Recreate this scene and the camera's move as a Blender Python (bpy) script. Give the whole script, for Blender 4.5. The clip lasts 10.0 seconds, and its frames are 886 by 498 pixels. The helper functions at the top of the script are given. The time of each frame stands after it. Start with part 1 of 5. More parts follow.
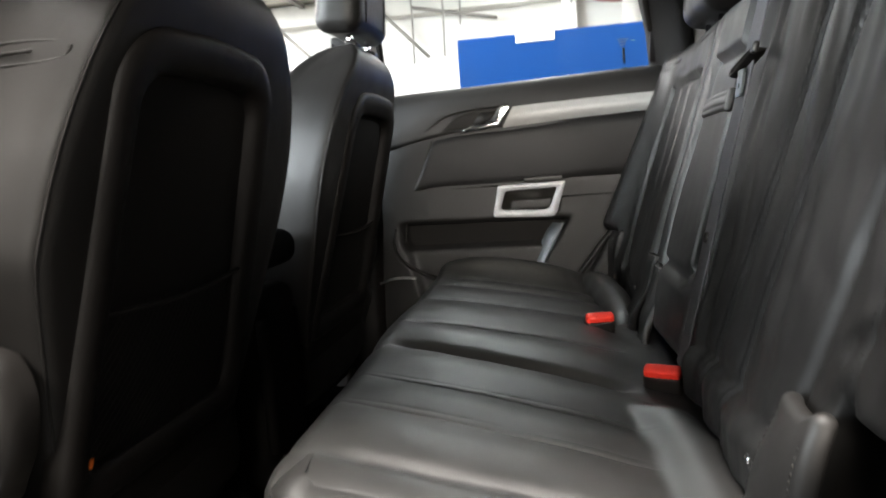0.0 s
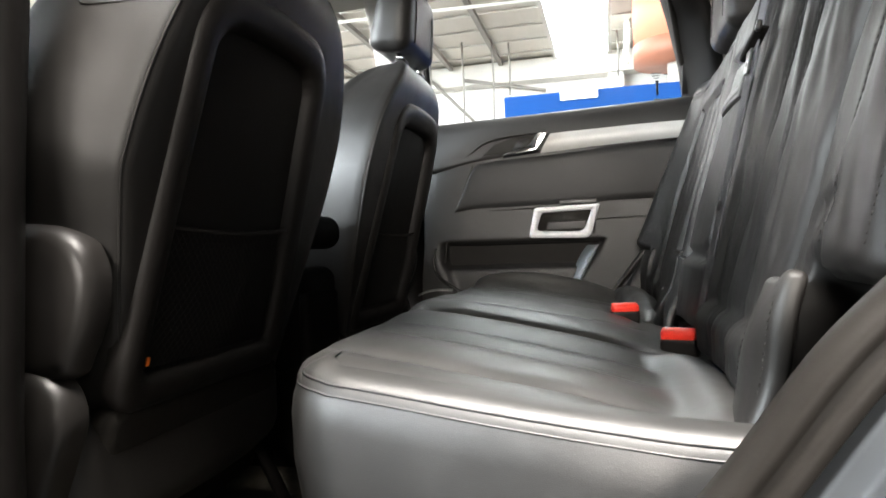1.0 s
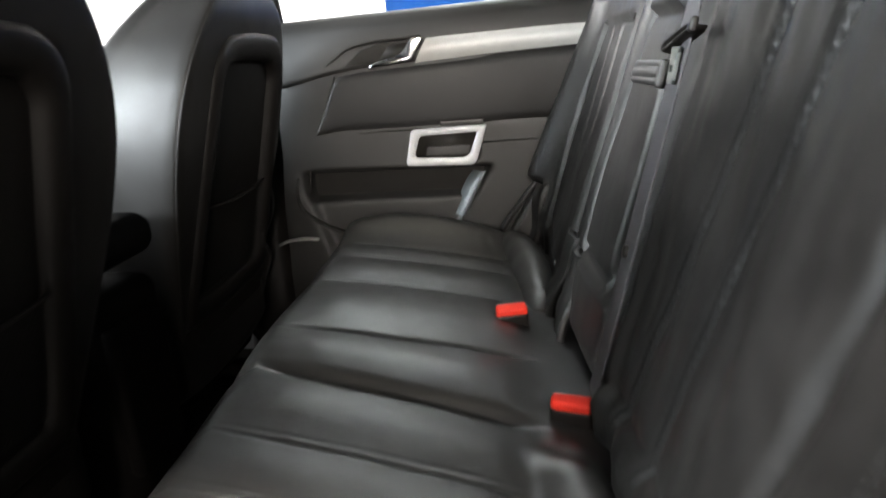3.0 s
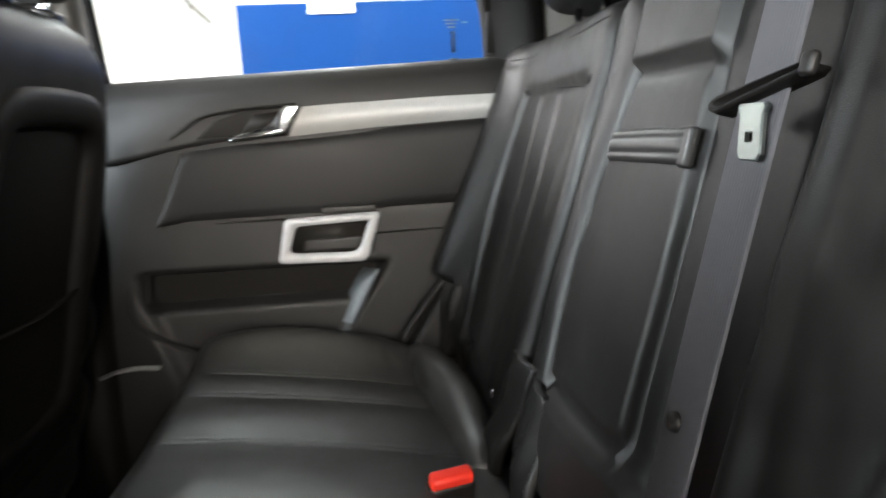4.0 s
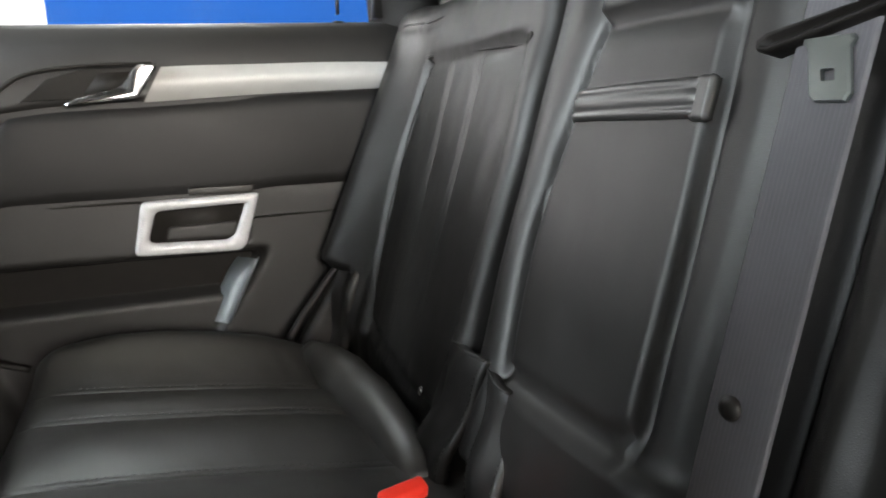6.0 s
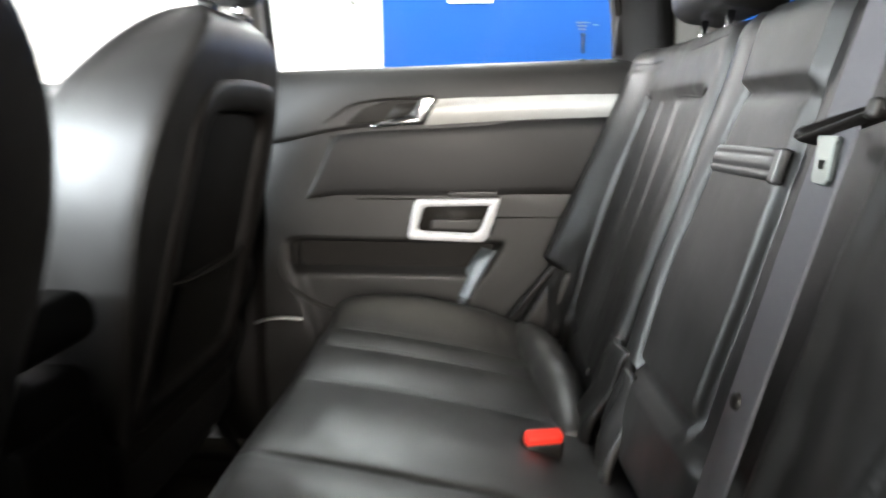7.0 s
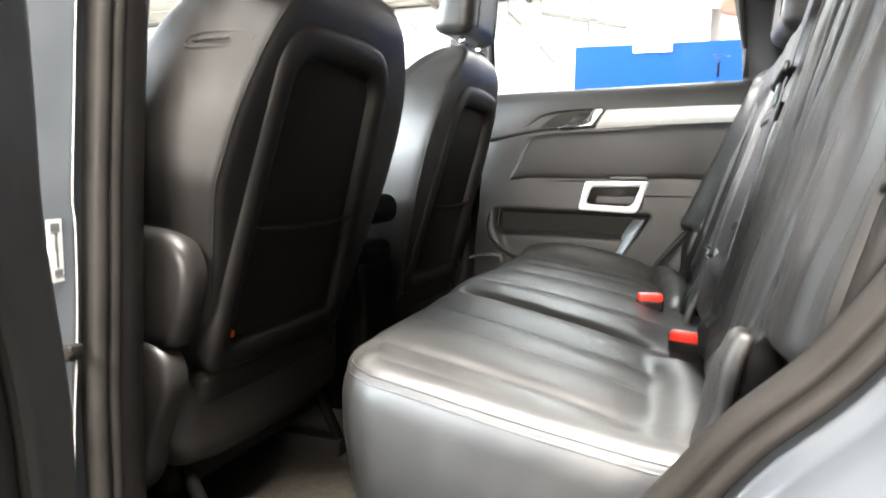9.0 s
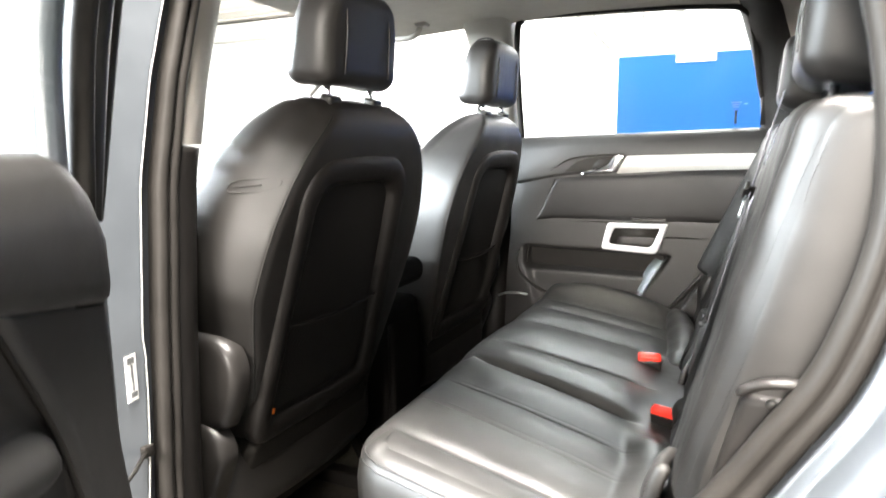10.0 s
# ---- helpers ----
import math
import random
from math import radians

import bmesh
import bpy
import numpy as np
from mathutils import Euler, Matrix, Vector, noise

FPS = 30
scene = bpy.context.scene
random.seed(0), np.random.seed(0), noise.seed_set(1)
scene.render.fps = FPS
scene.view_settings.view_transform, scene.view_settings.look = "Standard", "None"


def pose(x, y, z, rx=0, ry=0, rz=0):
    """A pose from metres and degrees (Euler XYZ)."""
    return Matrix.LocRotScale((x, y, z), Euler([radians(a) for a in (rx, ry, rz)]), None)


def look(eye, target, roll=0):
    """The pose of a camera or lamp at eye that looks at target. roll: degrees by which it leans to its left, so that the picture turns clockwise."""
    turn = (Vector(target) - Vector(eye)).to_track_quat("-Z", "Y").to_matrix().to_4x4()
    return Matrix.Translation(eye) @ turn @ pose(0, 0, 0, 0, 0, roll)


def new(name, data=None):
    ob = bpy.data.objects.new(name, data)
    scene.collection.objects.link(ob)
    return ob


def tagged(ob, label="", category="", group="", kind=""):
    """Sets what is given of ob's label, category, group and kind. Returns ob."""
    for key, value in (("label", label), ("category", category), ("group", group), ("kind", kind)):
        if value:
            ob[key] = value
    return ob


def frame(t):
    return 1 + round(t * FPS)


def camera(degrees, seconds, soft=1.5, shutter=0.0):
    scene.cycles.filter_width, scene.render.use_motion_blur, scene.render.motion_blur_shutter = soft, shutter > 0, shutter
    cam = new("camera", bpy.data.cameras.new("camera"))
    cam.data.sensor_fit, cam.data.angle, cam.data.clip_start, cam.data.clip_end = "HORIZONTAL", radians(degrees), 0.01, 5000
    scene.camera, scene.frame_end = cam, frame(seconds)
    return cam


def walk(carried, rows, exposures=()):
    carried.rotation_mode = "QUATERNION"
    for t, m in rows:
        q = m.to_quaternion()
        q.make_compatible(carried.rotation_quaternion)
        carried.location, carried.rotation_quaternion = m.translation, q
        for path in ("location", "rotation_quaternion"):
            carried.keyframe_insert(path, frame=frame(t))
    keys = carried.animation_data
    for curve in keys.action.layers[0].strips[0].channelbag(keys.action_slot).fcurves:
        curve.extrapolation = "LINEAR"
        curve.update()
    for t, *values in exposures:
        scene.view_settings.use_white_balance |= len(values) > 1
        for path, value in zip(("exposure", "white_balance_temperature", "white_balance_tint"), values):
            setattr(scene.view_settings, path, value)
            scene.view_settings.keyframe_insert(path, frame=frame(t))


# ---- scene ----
cam = camera(68.3, 10.0, soft=1.8, shutter=0.5)
PATH = [
    (0, (0.078, -1.153, 1.09), (-0.284, 0.797, 0.835), -4.0),
    (0.5, (0.113, -1.225, 0.983), (-0.344, 0.72, 0.905), -1.4),
    (1, (0.115, -1.245, 0.915), (-0.378, 0.693, 0.904), -2.2),
    (1.5, (0.118, -1.202, 0.967), (-0.362, 0.723, 0.711), -2.2),
    (2, (0.138, -1.126, 1.14), (-0.253, 0.7, 0.422), -3.3),
    (2.5, (0.142, -1.066, 1.217), (-0.138, 0.815, 0.595), -3.2),
    (2.7, (0.151, -1.019, 1.212), (-0.093, 0.869, 0.598), -3.7),
    (3.8, (0.09, -0.652, 1.188), (0.135, 1.31, 0.806), -3.2),
    (4, (0.062, -0.597, 1.186), (0.291, 1.356, 0.821), -2.9),
    (4.5, (-0.011, -0.509, 1.161), (0.692, 1.33, 0.808), -3.9),
    (5, (-0.046, -0.447, 1.151), (0.808, 1.328, 0.804), -2.7),
    (6.5, (-0.012, -0.488, 1.159), (0.42, 1.418, 0.734), 0.1),
    (7, (0.058, -0.716, 1.21), (-0.069, 1.238, 0.803), -0.1),
    (7.5, (0.106, -0.998, 1.174), (-0.32, 0.933, 0.876), -1.9),
    (8, (0.134, -1.188, 1.076), (-0.461, 0.703, 0.811), 0.3),
    (8.5, (0.181, -1.315, 1.007), (-0.476, 0.558, 0.758), 0.7),
    (9, (0.201, -1.367, 1.044), (-0.486, 0.496, 0.806), 1.0),
    (9.5, (0.262, -1.415, 1.172), (-0.52, 0.404, 0.889), 0.2),
    (10, (0.356, -1.459, 1.291), (-0.508, 0.316, 0.967), -0.4),
]
EXPOSURES = [(0.0, 0.1), (0.5, 0.45), (1.0, 0.6), (1.5, 0.6), (2.5, 0.6), (3.8, 0.42), (4.5, 0.36), (5.2, 0.22), (6.5, 0.78), (7.5, 1.3), (9.0, 1.5), (10.0, 1.72)]
walk(cam, [(t, look(eye, target, roll)) for t, eye, target, roll in PATH], EXPOSURES)

# ---- light ----
world = bpy.data.worlds.new("world")
scene.world = world
world.use_nodes = True
sky = world.node_tree.nodes.new("ShaderNodeTexSky")
sky.sky_type, sky.sun_disc = "NISHITA", False
sky.sun_elevation, sky.sun_rotation = radians(40), radians(200)
world.node_tree.links.new(sky.outputs[0], world.node_tree.nodes["Background"].inputs[0])
world.node_tree.nodes["Background"].inputs[1].default_value = 0.1


def area_lamp(name, m, sx, sy, watts, colour):
    lamp = bpy.data.lights.new(name, "AREA")
    lamp.shape, lamp.size, lamp.size_y, lamp.energy, lamp.color = "RECTANGLE", sx, sy, watts, colour
    ob = new(name, lamp)
    ob.matrix_world = m
    return ob


# roof light lamp over the near side, set from the lit floor patch
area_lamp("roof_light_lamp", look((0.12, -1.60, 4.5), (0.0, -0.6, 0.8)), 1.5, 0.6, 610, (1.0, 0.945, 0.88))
# fill lamp added before the plain south wall, to reach the far door
area_lamp("south_fill_lamp", look((0.6, -6.9, 2.5), (0.0, -0.4, 0.9)), 2.6, 1.2, 640, (1.0, 0.93, 0.85))
# no gate is built; two lamps added ahead for sheen on seats and backrests
area_lamp("front_fill_lamp", look((-6.0, -4.3, 2.9), (-0.5, 0.1, 1.1)), 2.4, 1.6, 1500, (0.87, 0.95, 1.0))
area_lamp("front_fill_lamp", look((-7.0, -0.7, 2.95), (-0.6, 0.2, 1.1)), 2.4, 1.6, 800, (0.90, 0.96, 1.0))
# lamps under the unseen outer roof lights, added to brighten hall and backrests
area_lamp("roof_light_lamp", pose(3.6, 4.3, 3.1), 1.2, 3.6, 140, (0.93, 0.97, 1.0))
area_lamp("roof_light_lamp", pose(-4.0, 4.3, 3.1), 1.2, 3.6, 500, (1.0, 0.95, 0.97))

# ---- materials ----


def material(name, colour, rough=0.5, metal=0.0, vary=0.15, scale=6.0, grain=0.0, grain_scale=400.0, kind="noise", coat=0.0, spec=0.5, rough_vary=0.08):
    """A surface with cloudy variation of colour and gloss, and a fine relief."""
    mat = bpy.data.materials.new(name)
    mat.use_nodes = True
    nt = mat.node_tree
    b = nt.nodes["Principled BSDF"]
    b.inputs["Metallic"].default_value = metal
    b.inputs["Specular IOR Level"].default_value = spec
    b.inputs["Coat Weight"].default_value = coat
    b.inputs["Coat Roughness"].default_value = 0.05
    tc = nt.nodes.new("ShaderNodeTexCoord")
    n1 = nt.nodes.new("ShaderNodeTexNoise")
    n1.inputs["Scale"].default_value, n1.inputs["Detail"].default_value, n1.inputs["Roughness"].default_value = scale, 6.0, 0.65
    nt.links.new(tc.outputs["Object"], n1.inputs["Vector"])
    ramp = nt.nodes.new("ShaderNodeMapRange")
    ramp.inputs["From Min"].default_value, ramp.inputs["From Max"].default_value = 0.3, 0.7
    ramp.inputs["To Min"].default_value, ramp.inputs["To Max"].default_value = 1 - vary, 1 + vary
    nt.links.new(n1.outputs[0], ramp.inputs["Value"])
    mix = nt.nodes.new("ShaderNodeVectorMath")
    mix.operation = "SCALE"
    mix.inputs[0].default_value = colour
    nt.links.new(ramp.outputs[0], mix.inputs["Scale"])
    nt.links.new(mix.outputs[0], b.inputs["Base Color"])
    r2 = nt.nodes.new("ShaderNodeMapRange")
    r2.inputs["From Min"].default_value, r2.inputs["From Max"].default_value = 0.3, 0.7
    r2.inputs["To Min"].default_value, r2.inputs["To Max"].default_value = max(0.02, rough - rough_vary), min(1, rough + rough_vary)
    nt.links.new(n1.outputs[0], r2.inputs["Value"])
    nt.links.new(r2.outputs[0], b.inputs["Roughness"])
    if grain:
        if kind == "cells":
            g = nt.nodes.new("ShaderNodeTexVoronoi")
            g.feature = "DISTANCE_TO_EDGE"
        elif kind == "weave":
            g = nt.nodes.new("ShaderNodeTexWave")
        else:
            g = nt.nodes.new("ShaderNodeTexNoise")
            g.inputs["Detail"].default_value = 3.0
        g.inputs["Scale"].default_value = grain_scale
        nt.links.new(tc.outputs["Object"], g.inputs["Vector"])
        bump = nt.nodes.new("ShaderNodeBump")
        bump.inputs["Strength"].default_value, bump.inputs["Distance"].default_value = grain, 0.001
        nt.links.new(g.outputs[0], bump.inputs["Height"])
        n3 = nt.nodes.new("ShaderNodeTexNoise")
        n3.inputs["Scale"].default_value, n3.inputs["Detail"].default_value = scale * 3, 2.0
        nt.links.new(tc.outputs["Object"], n3.inputs["Vector"])
        b2 = nt.nodes.new("ShaderNodeBump")
        b2.inputs["Strength"].default_value, b2.inputs["Distance"].default_value = grain * 0.4, 0.004
        nt.links.new(n3.outputs[0], b2.inputs["Height"])
        nt.links.new(bump.outputs[0], b2.inputs["Normal"])
        nt.links.new(b2.outputs[0], b.inputs["Normal"])
    return mat


def glass_material(name, tint=(0.93, 0.97, 0.95)):
    mat = bpy.data.materials.new(name)
    mat.use_nodes = True
    nt = mat.node_tree
    nt.nodes.remove(nt.nodes["Principled BSDF"])
    clear, gloss, mix, face, power, scale_up = (nt.nodes.new("ShaderNode" + k) for k in ("BsdfTransparent", "BsdfGlossy", "MixShader", "LayerWeight", "Math", "Math"))
    clear.inputs[0].default_value = (*tint, 1)
    gloss.inputs["Roughness"].default_value = 0.01
    power.operation, scale_up.operation = "POWER", "MULTIPLY_ADD"
    power.inputs[1].default_value = 5.0
    scale_up.inputs[1].default_value, scale_up.inputs[2].default_value = 0.6, 0.010
    nt.links.new(face.outputs["Facing"], power.inputs[0])
    nt.links.new(power.outputs[0], scale_up.inputs[0])
    nt.links.new(scale_up.outputs[0], mix.inputs[0])
    nt.links.new(clear.outputs[0], mix.inputs[1])
    nt.links.new(gloss.outputs[0], mix.inputs[2])
    nt.links.new(mix.outputs[0], nt.nodes["Material Output"].inputs[0])
    return mat


def glow(name, colour, strength):
    mat = bpy.data.materials.new(name)
    mat.use_nodes = True
    b = mat.node_tree.nodes["Principled BSDF"]
    b.inputs["Base Color"].default_value = (*colour, 1)
    b.inputs["Emission Color"].default_value = (*colour, 1)
    b.inputs["Emission Strength"].default_value = strength
    return mat


LEATHER = material("black_leather", (0.0115, 0.0105, 0.0096), 0.45, vary=0.2, scale=9, grain=0.25, grain_scale=750, kind="cells", spec=0.38)
# backrests darker, bench lighter: shade and light put into the leather's colour
LEATHER_BACK_SHADED = material("creased_leather_shaded", (0.0072, 0.0067, 0.0062), 0.43, vary=0.45, scale=10, grain=0.22, grain_scale=650, kind="cells", spec=0.4, rough_vary=0.05)
LEATHER_WORN_LIT = material("worn_leather_lit", (0.0170, 0.0162, 0.0154), 0.44, vary=0.25, scale=11, grain=0.2, grain_scale=600, kind="cells", spec=0.9, rough_vary=0.05)
PLASTIC = material("dark_grained_plastic", (0.0075, 0.0065, 0.0058), 0.5, vary=0.12, scale=14, grain=0.35, grain_scale=900, spec=0.22)
PLASTIC_SMOOTH = material("smooth_dark_plastic", (0.0115, 0.0104, 0.0096), 0.4, vary=0.15, scale=20, grain=0.1, grain_scale=500, spec=0.3)
DOOR_TRIM = material("charcoal_door_trim", (0.0150, 0.0144, 0.0138), 0.47, vary=0.1, scale=10, grain=0.35, grain_scale=850, spec=0.35)
DOOR_VINYL = material("charcoal_vinyl", (0.0122, 0.0119, 0.0118), 0.46, vary=0.12, scale=8, grain=0.3, grain_scale=700, kind="cells", spec=0.22)
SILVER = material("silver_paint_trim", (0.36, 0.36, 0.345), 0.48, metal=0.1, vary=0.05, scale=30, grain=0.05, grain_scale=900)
SATIN = material("satin_bezel_silver", (0.46, 0.47, 0.48), 0.3, metal=0.0, vary=0.04, scale=25, grain=0.04)
CHROME = material("chrome", (0.85, 0.85, 0.86), 0.1, metal=1.0, vary=0.04, scale=30, rough_vary=0.04)
CHROME_SATIN = material("satin_chrome", (0.72, 0.72, 0.73), 0.2, metal=1.0, vary=0.04, scale=30, rough_vary=0.04)
STEEL = material("brushed_steel", (0.55, 0.55, 0.54), 0.38, metal=1.0, vary=0.03, scale=60, rough_vary=0.03)
ZINC = material("zinc_plated_steel", (0.24, 0.265, 0.258), 0.33, metal=1.0, vary=0.03, scale=20, rough_vary=0.03)
GREY_TRIM = material("satin_grey_trim", (0.085, 0.098, 0.108), 0.36, vary=0.06, scale=20, grain=0.1, grain_scale=900)
RUBBER = material("black_rubber", (0.016, 0.0145, 0.013), 0.55, vary=0.2, scale=15, grain=0.2, grain_scale=300, spec=0.12)
PAINT = material("silver_blue_paint", (0.062, 0.069, 0.077), 0.38, metal=0.35, vary=0.05, scale=12, coat=0.5, grain=0.03, grain_scale=1500)
FABRIC = material("pale_grey_headlining", (0.37, 0.35, 0.31), 0.9, vary=0.06, scale=20, grain=0.4, grain_scale=500)
PILLAR_PALE = material("pale_pillar_trim", (0.33, 0.31, 0.28), 0.6, vary=0.05, scale=14, grain=0.25, grain_scale=600)
CARPET = material("dark_carpet", (0.012, 0.0108, 0.0092), 0.95, vary=0.35, scale=60, grain=0.35, grain_scale=500, spec=0.1)
FLOOR_CARPET = material("taupe_floor_carpet", (0.038, 0.034, 0.028), 0.95, vary=0.3, scale=60, grain=0.4, grain_scale=500, spec=0.1)
NET = material("pocket_net", (0.022, 0.021, 0.0195), 0.8, vary=0.2, scale=40, spec=0.06)
PANEL_CLOTH = material("pocket_backing", (0.0125, 0.0117, 0.0108), 0.8, vary=0.2, scale=30, grain=0.3, grain_scale=500, spec=0.1)
WEBBING = material("grey_webbing", (0.105, 0.102, 0.110), 0.55, vary=0.12, scale=30, grain=0.6, grain_scale=900, kind="weave", spec=0.4)
RED = material("red_plastic", (0.75, 0.035, 0.02), 0.35, vary=0.06, scale=20)
ORANGE = material("orange_tag", (0.8, 0.16, 0.01), 0.6, vary=0.1, scale=60)
THREAD = material("grey_thread", (0.022, 0.021, 0.020), 0.8, vary=0.15, scale=200, spec=0.15)
GLASS = glass_material("window_glass")
BLUE = material("blue_painted_board", (0.004, 0.032, 0.135), 0.7, vary=0.07, scale=2.5, grain=0.08, grain_scale=60, spec=0.08)
WHITE_PAPER = material("white_card", (0.72, 0.72, 0.70), 0.7, vary=0.05, scale=20)
WALL = material("white_hall_wall", (0.60, 0.58, 0.55), 0.85, vary=0.06, scale=1.2, grain=0.2, grain_scale=40)
# for surfaces out of view, darkened to cut the light bounced into the cabin
WALL_DARK = material("dark_unseen_wall", (0.11, 0.105, 0.10), 0.9, vary=0.15, scale=1.5, grain=0.3, grain_scale=30)
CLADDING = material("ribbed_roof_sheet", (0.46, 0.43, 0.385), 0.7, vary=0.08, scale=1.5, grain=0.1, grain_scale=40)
BEAM = material("painted_steel_beam", (0.17, 0.155, 0.14), 0.6, vary=0.12, scale=4, grain=0.1, grain_scale=60)
BEAM_PALE = material("pale_beam", (0.50, 0.48, 0.45), 0.7, vary=0.1, scale=3, grain=0.1, grain_scale=60)
SALMON = material("salmon_duct", (0.60, 0.20, 0.12), 0.6, vary=0.08, scale=3, grain=0.1, grain_scale=40)
BROWN = material("brown_band", (0.26, 0.10, 0.06), 0.6, vary=0.1, scale=4)
CONCRETE = material("grey_concrete_floor", (0.095, 0.088, 0.08), 0.6, vary=0.2, scale=1.5, grain=0.3, grain_scale=80)
# near-black copy of the plastic: the shade on these parts is put into its colour
PLASTIC_SHADED = material("shaded_matt_plastic", (0.0042, 0.0038, 0.0034), 0.7, vary=0.15, scale=14, grain=0.3, grain_scale=900, spec=0.03)
TUBE_GLOW = glow("lit_tube", (1.0, 0.98, 0.94), 14.0)
SKYLIGHT = glow("lit_roof_light", (0.95, 0.98, 1.0), 10.0)
LABEL_PRINT = material("label_print", (0.12, 0.12, 0.12), 0.7)
# ---- mesh helpers ----


def smooth(bm):
    for f in bm.faces:
        f.smooth = True
    return bm


def part(name, bm, mat, parent=None, label="", flat=False):
    """Links a bmesh as one mesh object under a thing or a part."""
    bmesh.ops.recalc_face_normals(bm, faces=bm.faces)
    if not flat:
        smooth(bm)
    me = bpy.data.meshes.new(name)
    bm.to_mesh(me)
    bm.free()
    me.materials.append(mat)
    ob = new(name, me)
    if parent is not None:
        ob.parent = parent
        ob.matrix_parent_inverse = parent.matrix_world.inverted()
    if label:
        ob["label"] = label
    return ob


def thing(name, label, category, m=None, group="", kind=""):
    ob = new(name)
    ob.empty_display_size = 0.05
    if m is not None:
        ob.matrix_world = m
    return tagged(ob, label, category, group, kind)


def steps(half, r, n):
    """Grid lines along one side of a rounded box."""
    inner = half - r
    edge = [r * math.tan(radians(a)) for a in (0, 15, 30, 45)]
    low = [-inner - e for e in reversed(edge)]
    mid = [-inner + 2 * inner * i / n for i in range(1, n)]
    return low + mid + [-v for v in reversed(low)]


def pad(hx, hy, hz, r, n=(4, 4, 4), f=None, at=(0, 0, 0)):
    """A rounded box of half sizes hx, hy, hz; f bends each point of it."""
    bm = bmesh.new()
    ax = [steps(h, min(r, h * 0.999), k) for h, k in zip((hx, hy, hz), n)]
    half, seen = (hx, hy, hz), {}
    r = min(r, hx * 0.999, hy * 0.999, hz * 0.999)

    def vert(i, j, k):
        if (i, j, k) not in seen:
            p = Vector((ax[0][i], ax[1][j], ax[2][k]))
            c = Vector([max(-h + r, min(h - r, v)) for v, h in zip(p, half)])
            d = p - c
            q = c + d.normalized() * r if d.length > 1e-9 else c
            q = f(q) if f else q
            seen[i, j, k] = bm.verts.new(Vector(q) + Vector(at))
        return seen[i, j, k]

    N = [len(a) - 1 for a in ax]
    for a, b, c in ((0, 1, 2), (1, 2, 0), (2, 0, 1)):
        for side in (0, N[c]):
            for i in range(N[a]):
                for j in range(N[b]):
                    q = []
                    for di, dj in ((0, 0), (1, 0), (1, 1), (0, 1)):
                        key = [0, 0, 0]
                        key[a], key[b], key[c] = i + di, j + dj, side
                        q.append(vert(*key))
                    bm.faces.new(q)
    return bm


def loft(rows, closed=False, caps=False):
    """A skin over rows of points."""
    bm = bmesh.new()
    grid = [[bm.verts.new(p) for p in row] for row in rows]
    m = len(rows[0])
    for a, b in zip(grid, grid[1:]):
        for j in range(m if closed else m - 1):
            k = (j + 1) % m
            bm.faces.new((a[j], a[k], b[k], b[j]))
    if caps:
        bm.faces.new(grid[0])
        bm.faces.new(list(reversed(grid[-1])))
    return bm


def spline(points, n=8, closed=False):
    """A smooth line through the points."""
    P = [Vector(p) for p in points]
    out, L = [], len(P)
    for i in range(L if closed else L - 1):
        a = P[i - 1] if (closed or i) else P[0] * 2 - P[1]
        b, c = P[i], P[(i + 1) % L]
        d = P[(i + 2) % L] if (closed or i + 2 < L) else P[-1] * 2 - P[-2]
        for s in range(n):
            t = s / n
            out.append(0.5 * ((2 * b) + (c - a) * t + (2 * a - 5 * b + 4 * c - d) * t * t + (3 * b - a - 3 * c + d) * t ** 3))
    if not closed:
        out.append(P[-1])
    return out


def tube(points, r, seg=8, closed=False, caps=True, squash=1.0):
    """A round bar along a line; r is a number or one for each point."""
    P = [Vector(p) for p in points]
    L = len(P)
    side, rows = None, []
    for i, p in enumerate(P):
        nxt = P[(i + 1) % L] if (closed or i + 1 < L) else p
        prv = P[i - 1] if (closed or i) else p
        t = (nxt - prv).normalized()
        if side is None:
            side = t.orthogonal().normalized()
        side = (side - t * side.dot(t)).normalized()
        up = t.cross(side)
        q = r[i] if isinstance(r, (list, tuple)) else r
        rows.append([p + side * math.cos(2 * math.pi * j / seg) * q + up * math.sin(2 * math.pi * j / seg) * q * squash for j in range(seg)])
    if closed:
        rows.append(rows[0])
        bm = loft(rows, True)
        bmesh.ops.remove_doubles(bm, verts=bm.verts, dist=1e-6)
        return bm
    return loft(rows, True, caps)


def slab(outline, depth, bevel=0.0, seg=2):
    """A plate: a closed outline of points, thickened by the vector depth, with rounded edges."""
    bm = bmesh.new()
    d = Vector(depth)
    lo = [bm.verts.new(p) for p in outline]
    hi = [bm.verts.new(Vector(p) + d) for p in outline]
    n = len(lo)
    bm.faces.new(lo)
    top = bm.faces.new(list(reversed(hi)))
    for i in range(n):
        bm.faces.new((lo[i], hi[i], hi[(i + 1) % n], lo[(i + 1) % n]))
    if bevel:
        bmesh.ops.bevel(bm, geom=list(top.edges), offset=bevel, segments=seg, affect="EDGES", profile=0.5)
    return bm


def join(*bms):
    out = bmesh.new()
    for b in bms:
        me = bpy.data.meshes.new("tmp")
        b.to_mesh(me)
        b.free()
        out.from_mesh(me)
        bpy.data.meshes.remove(me)
    return out


def moved(bm, m):
    bm.transform(m)
    return bm


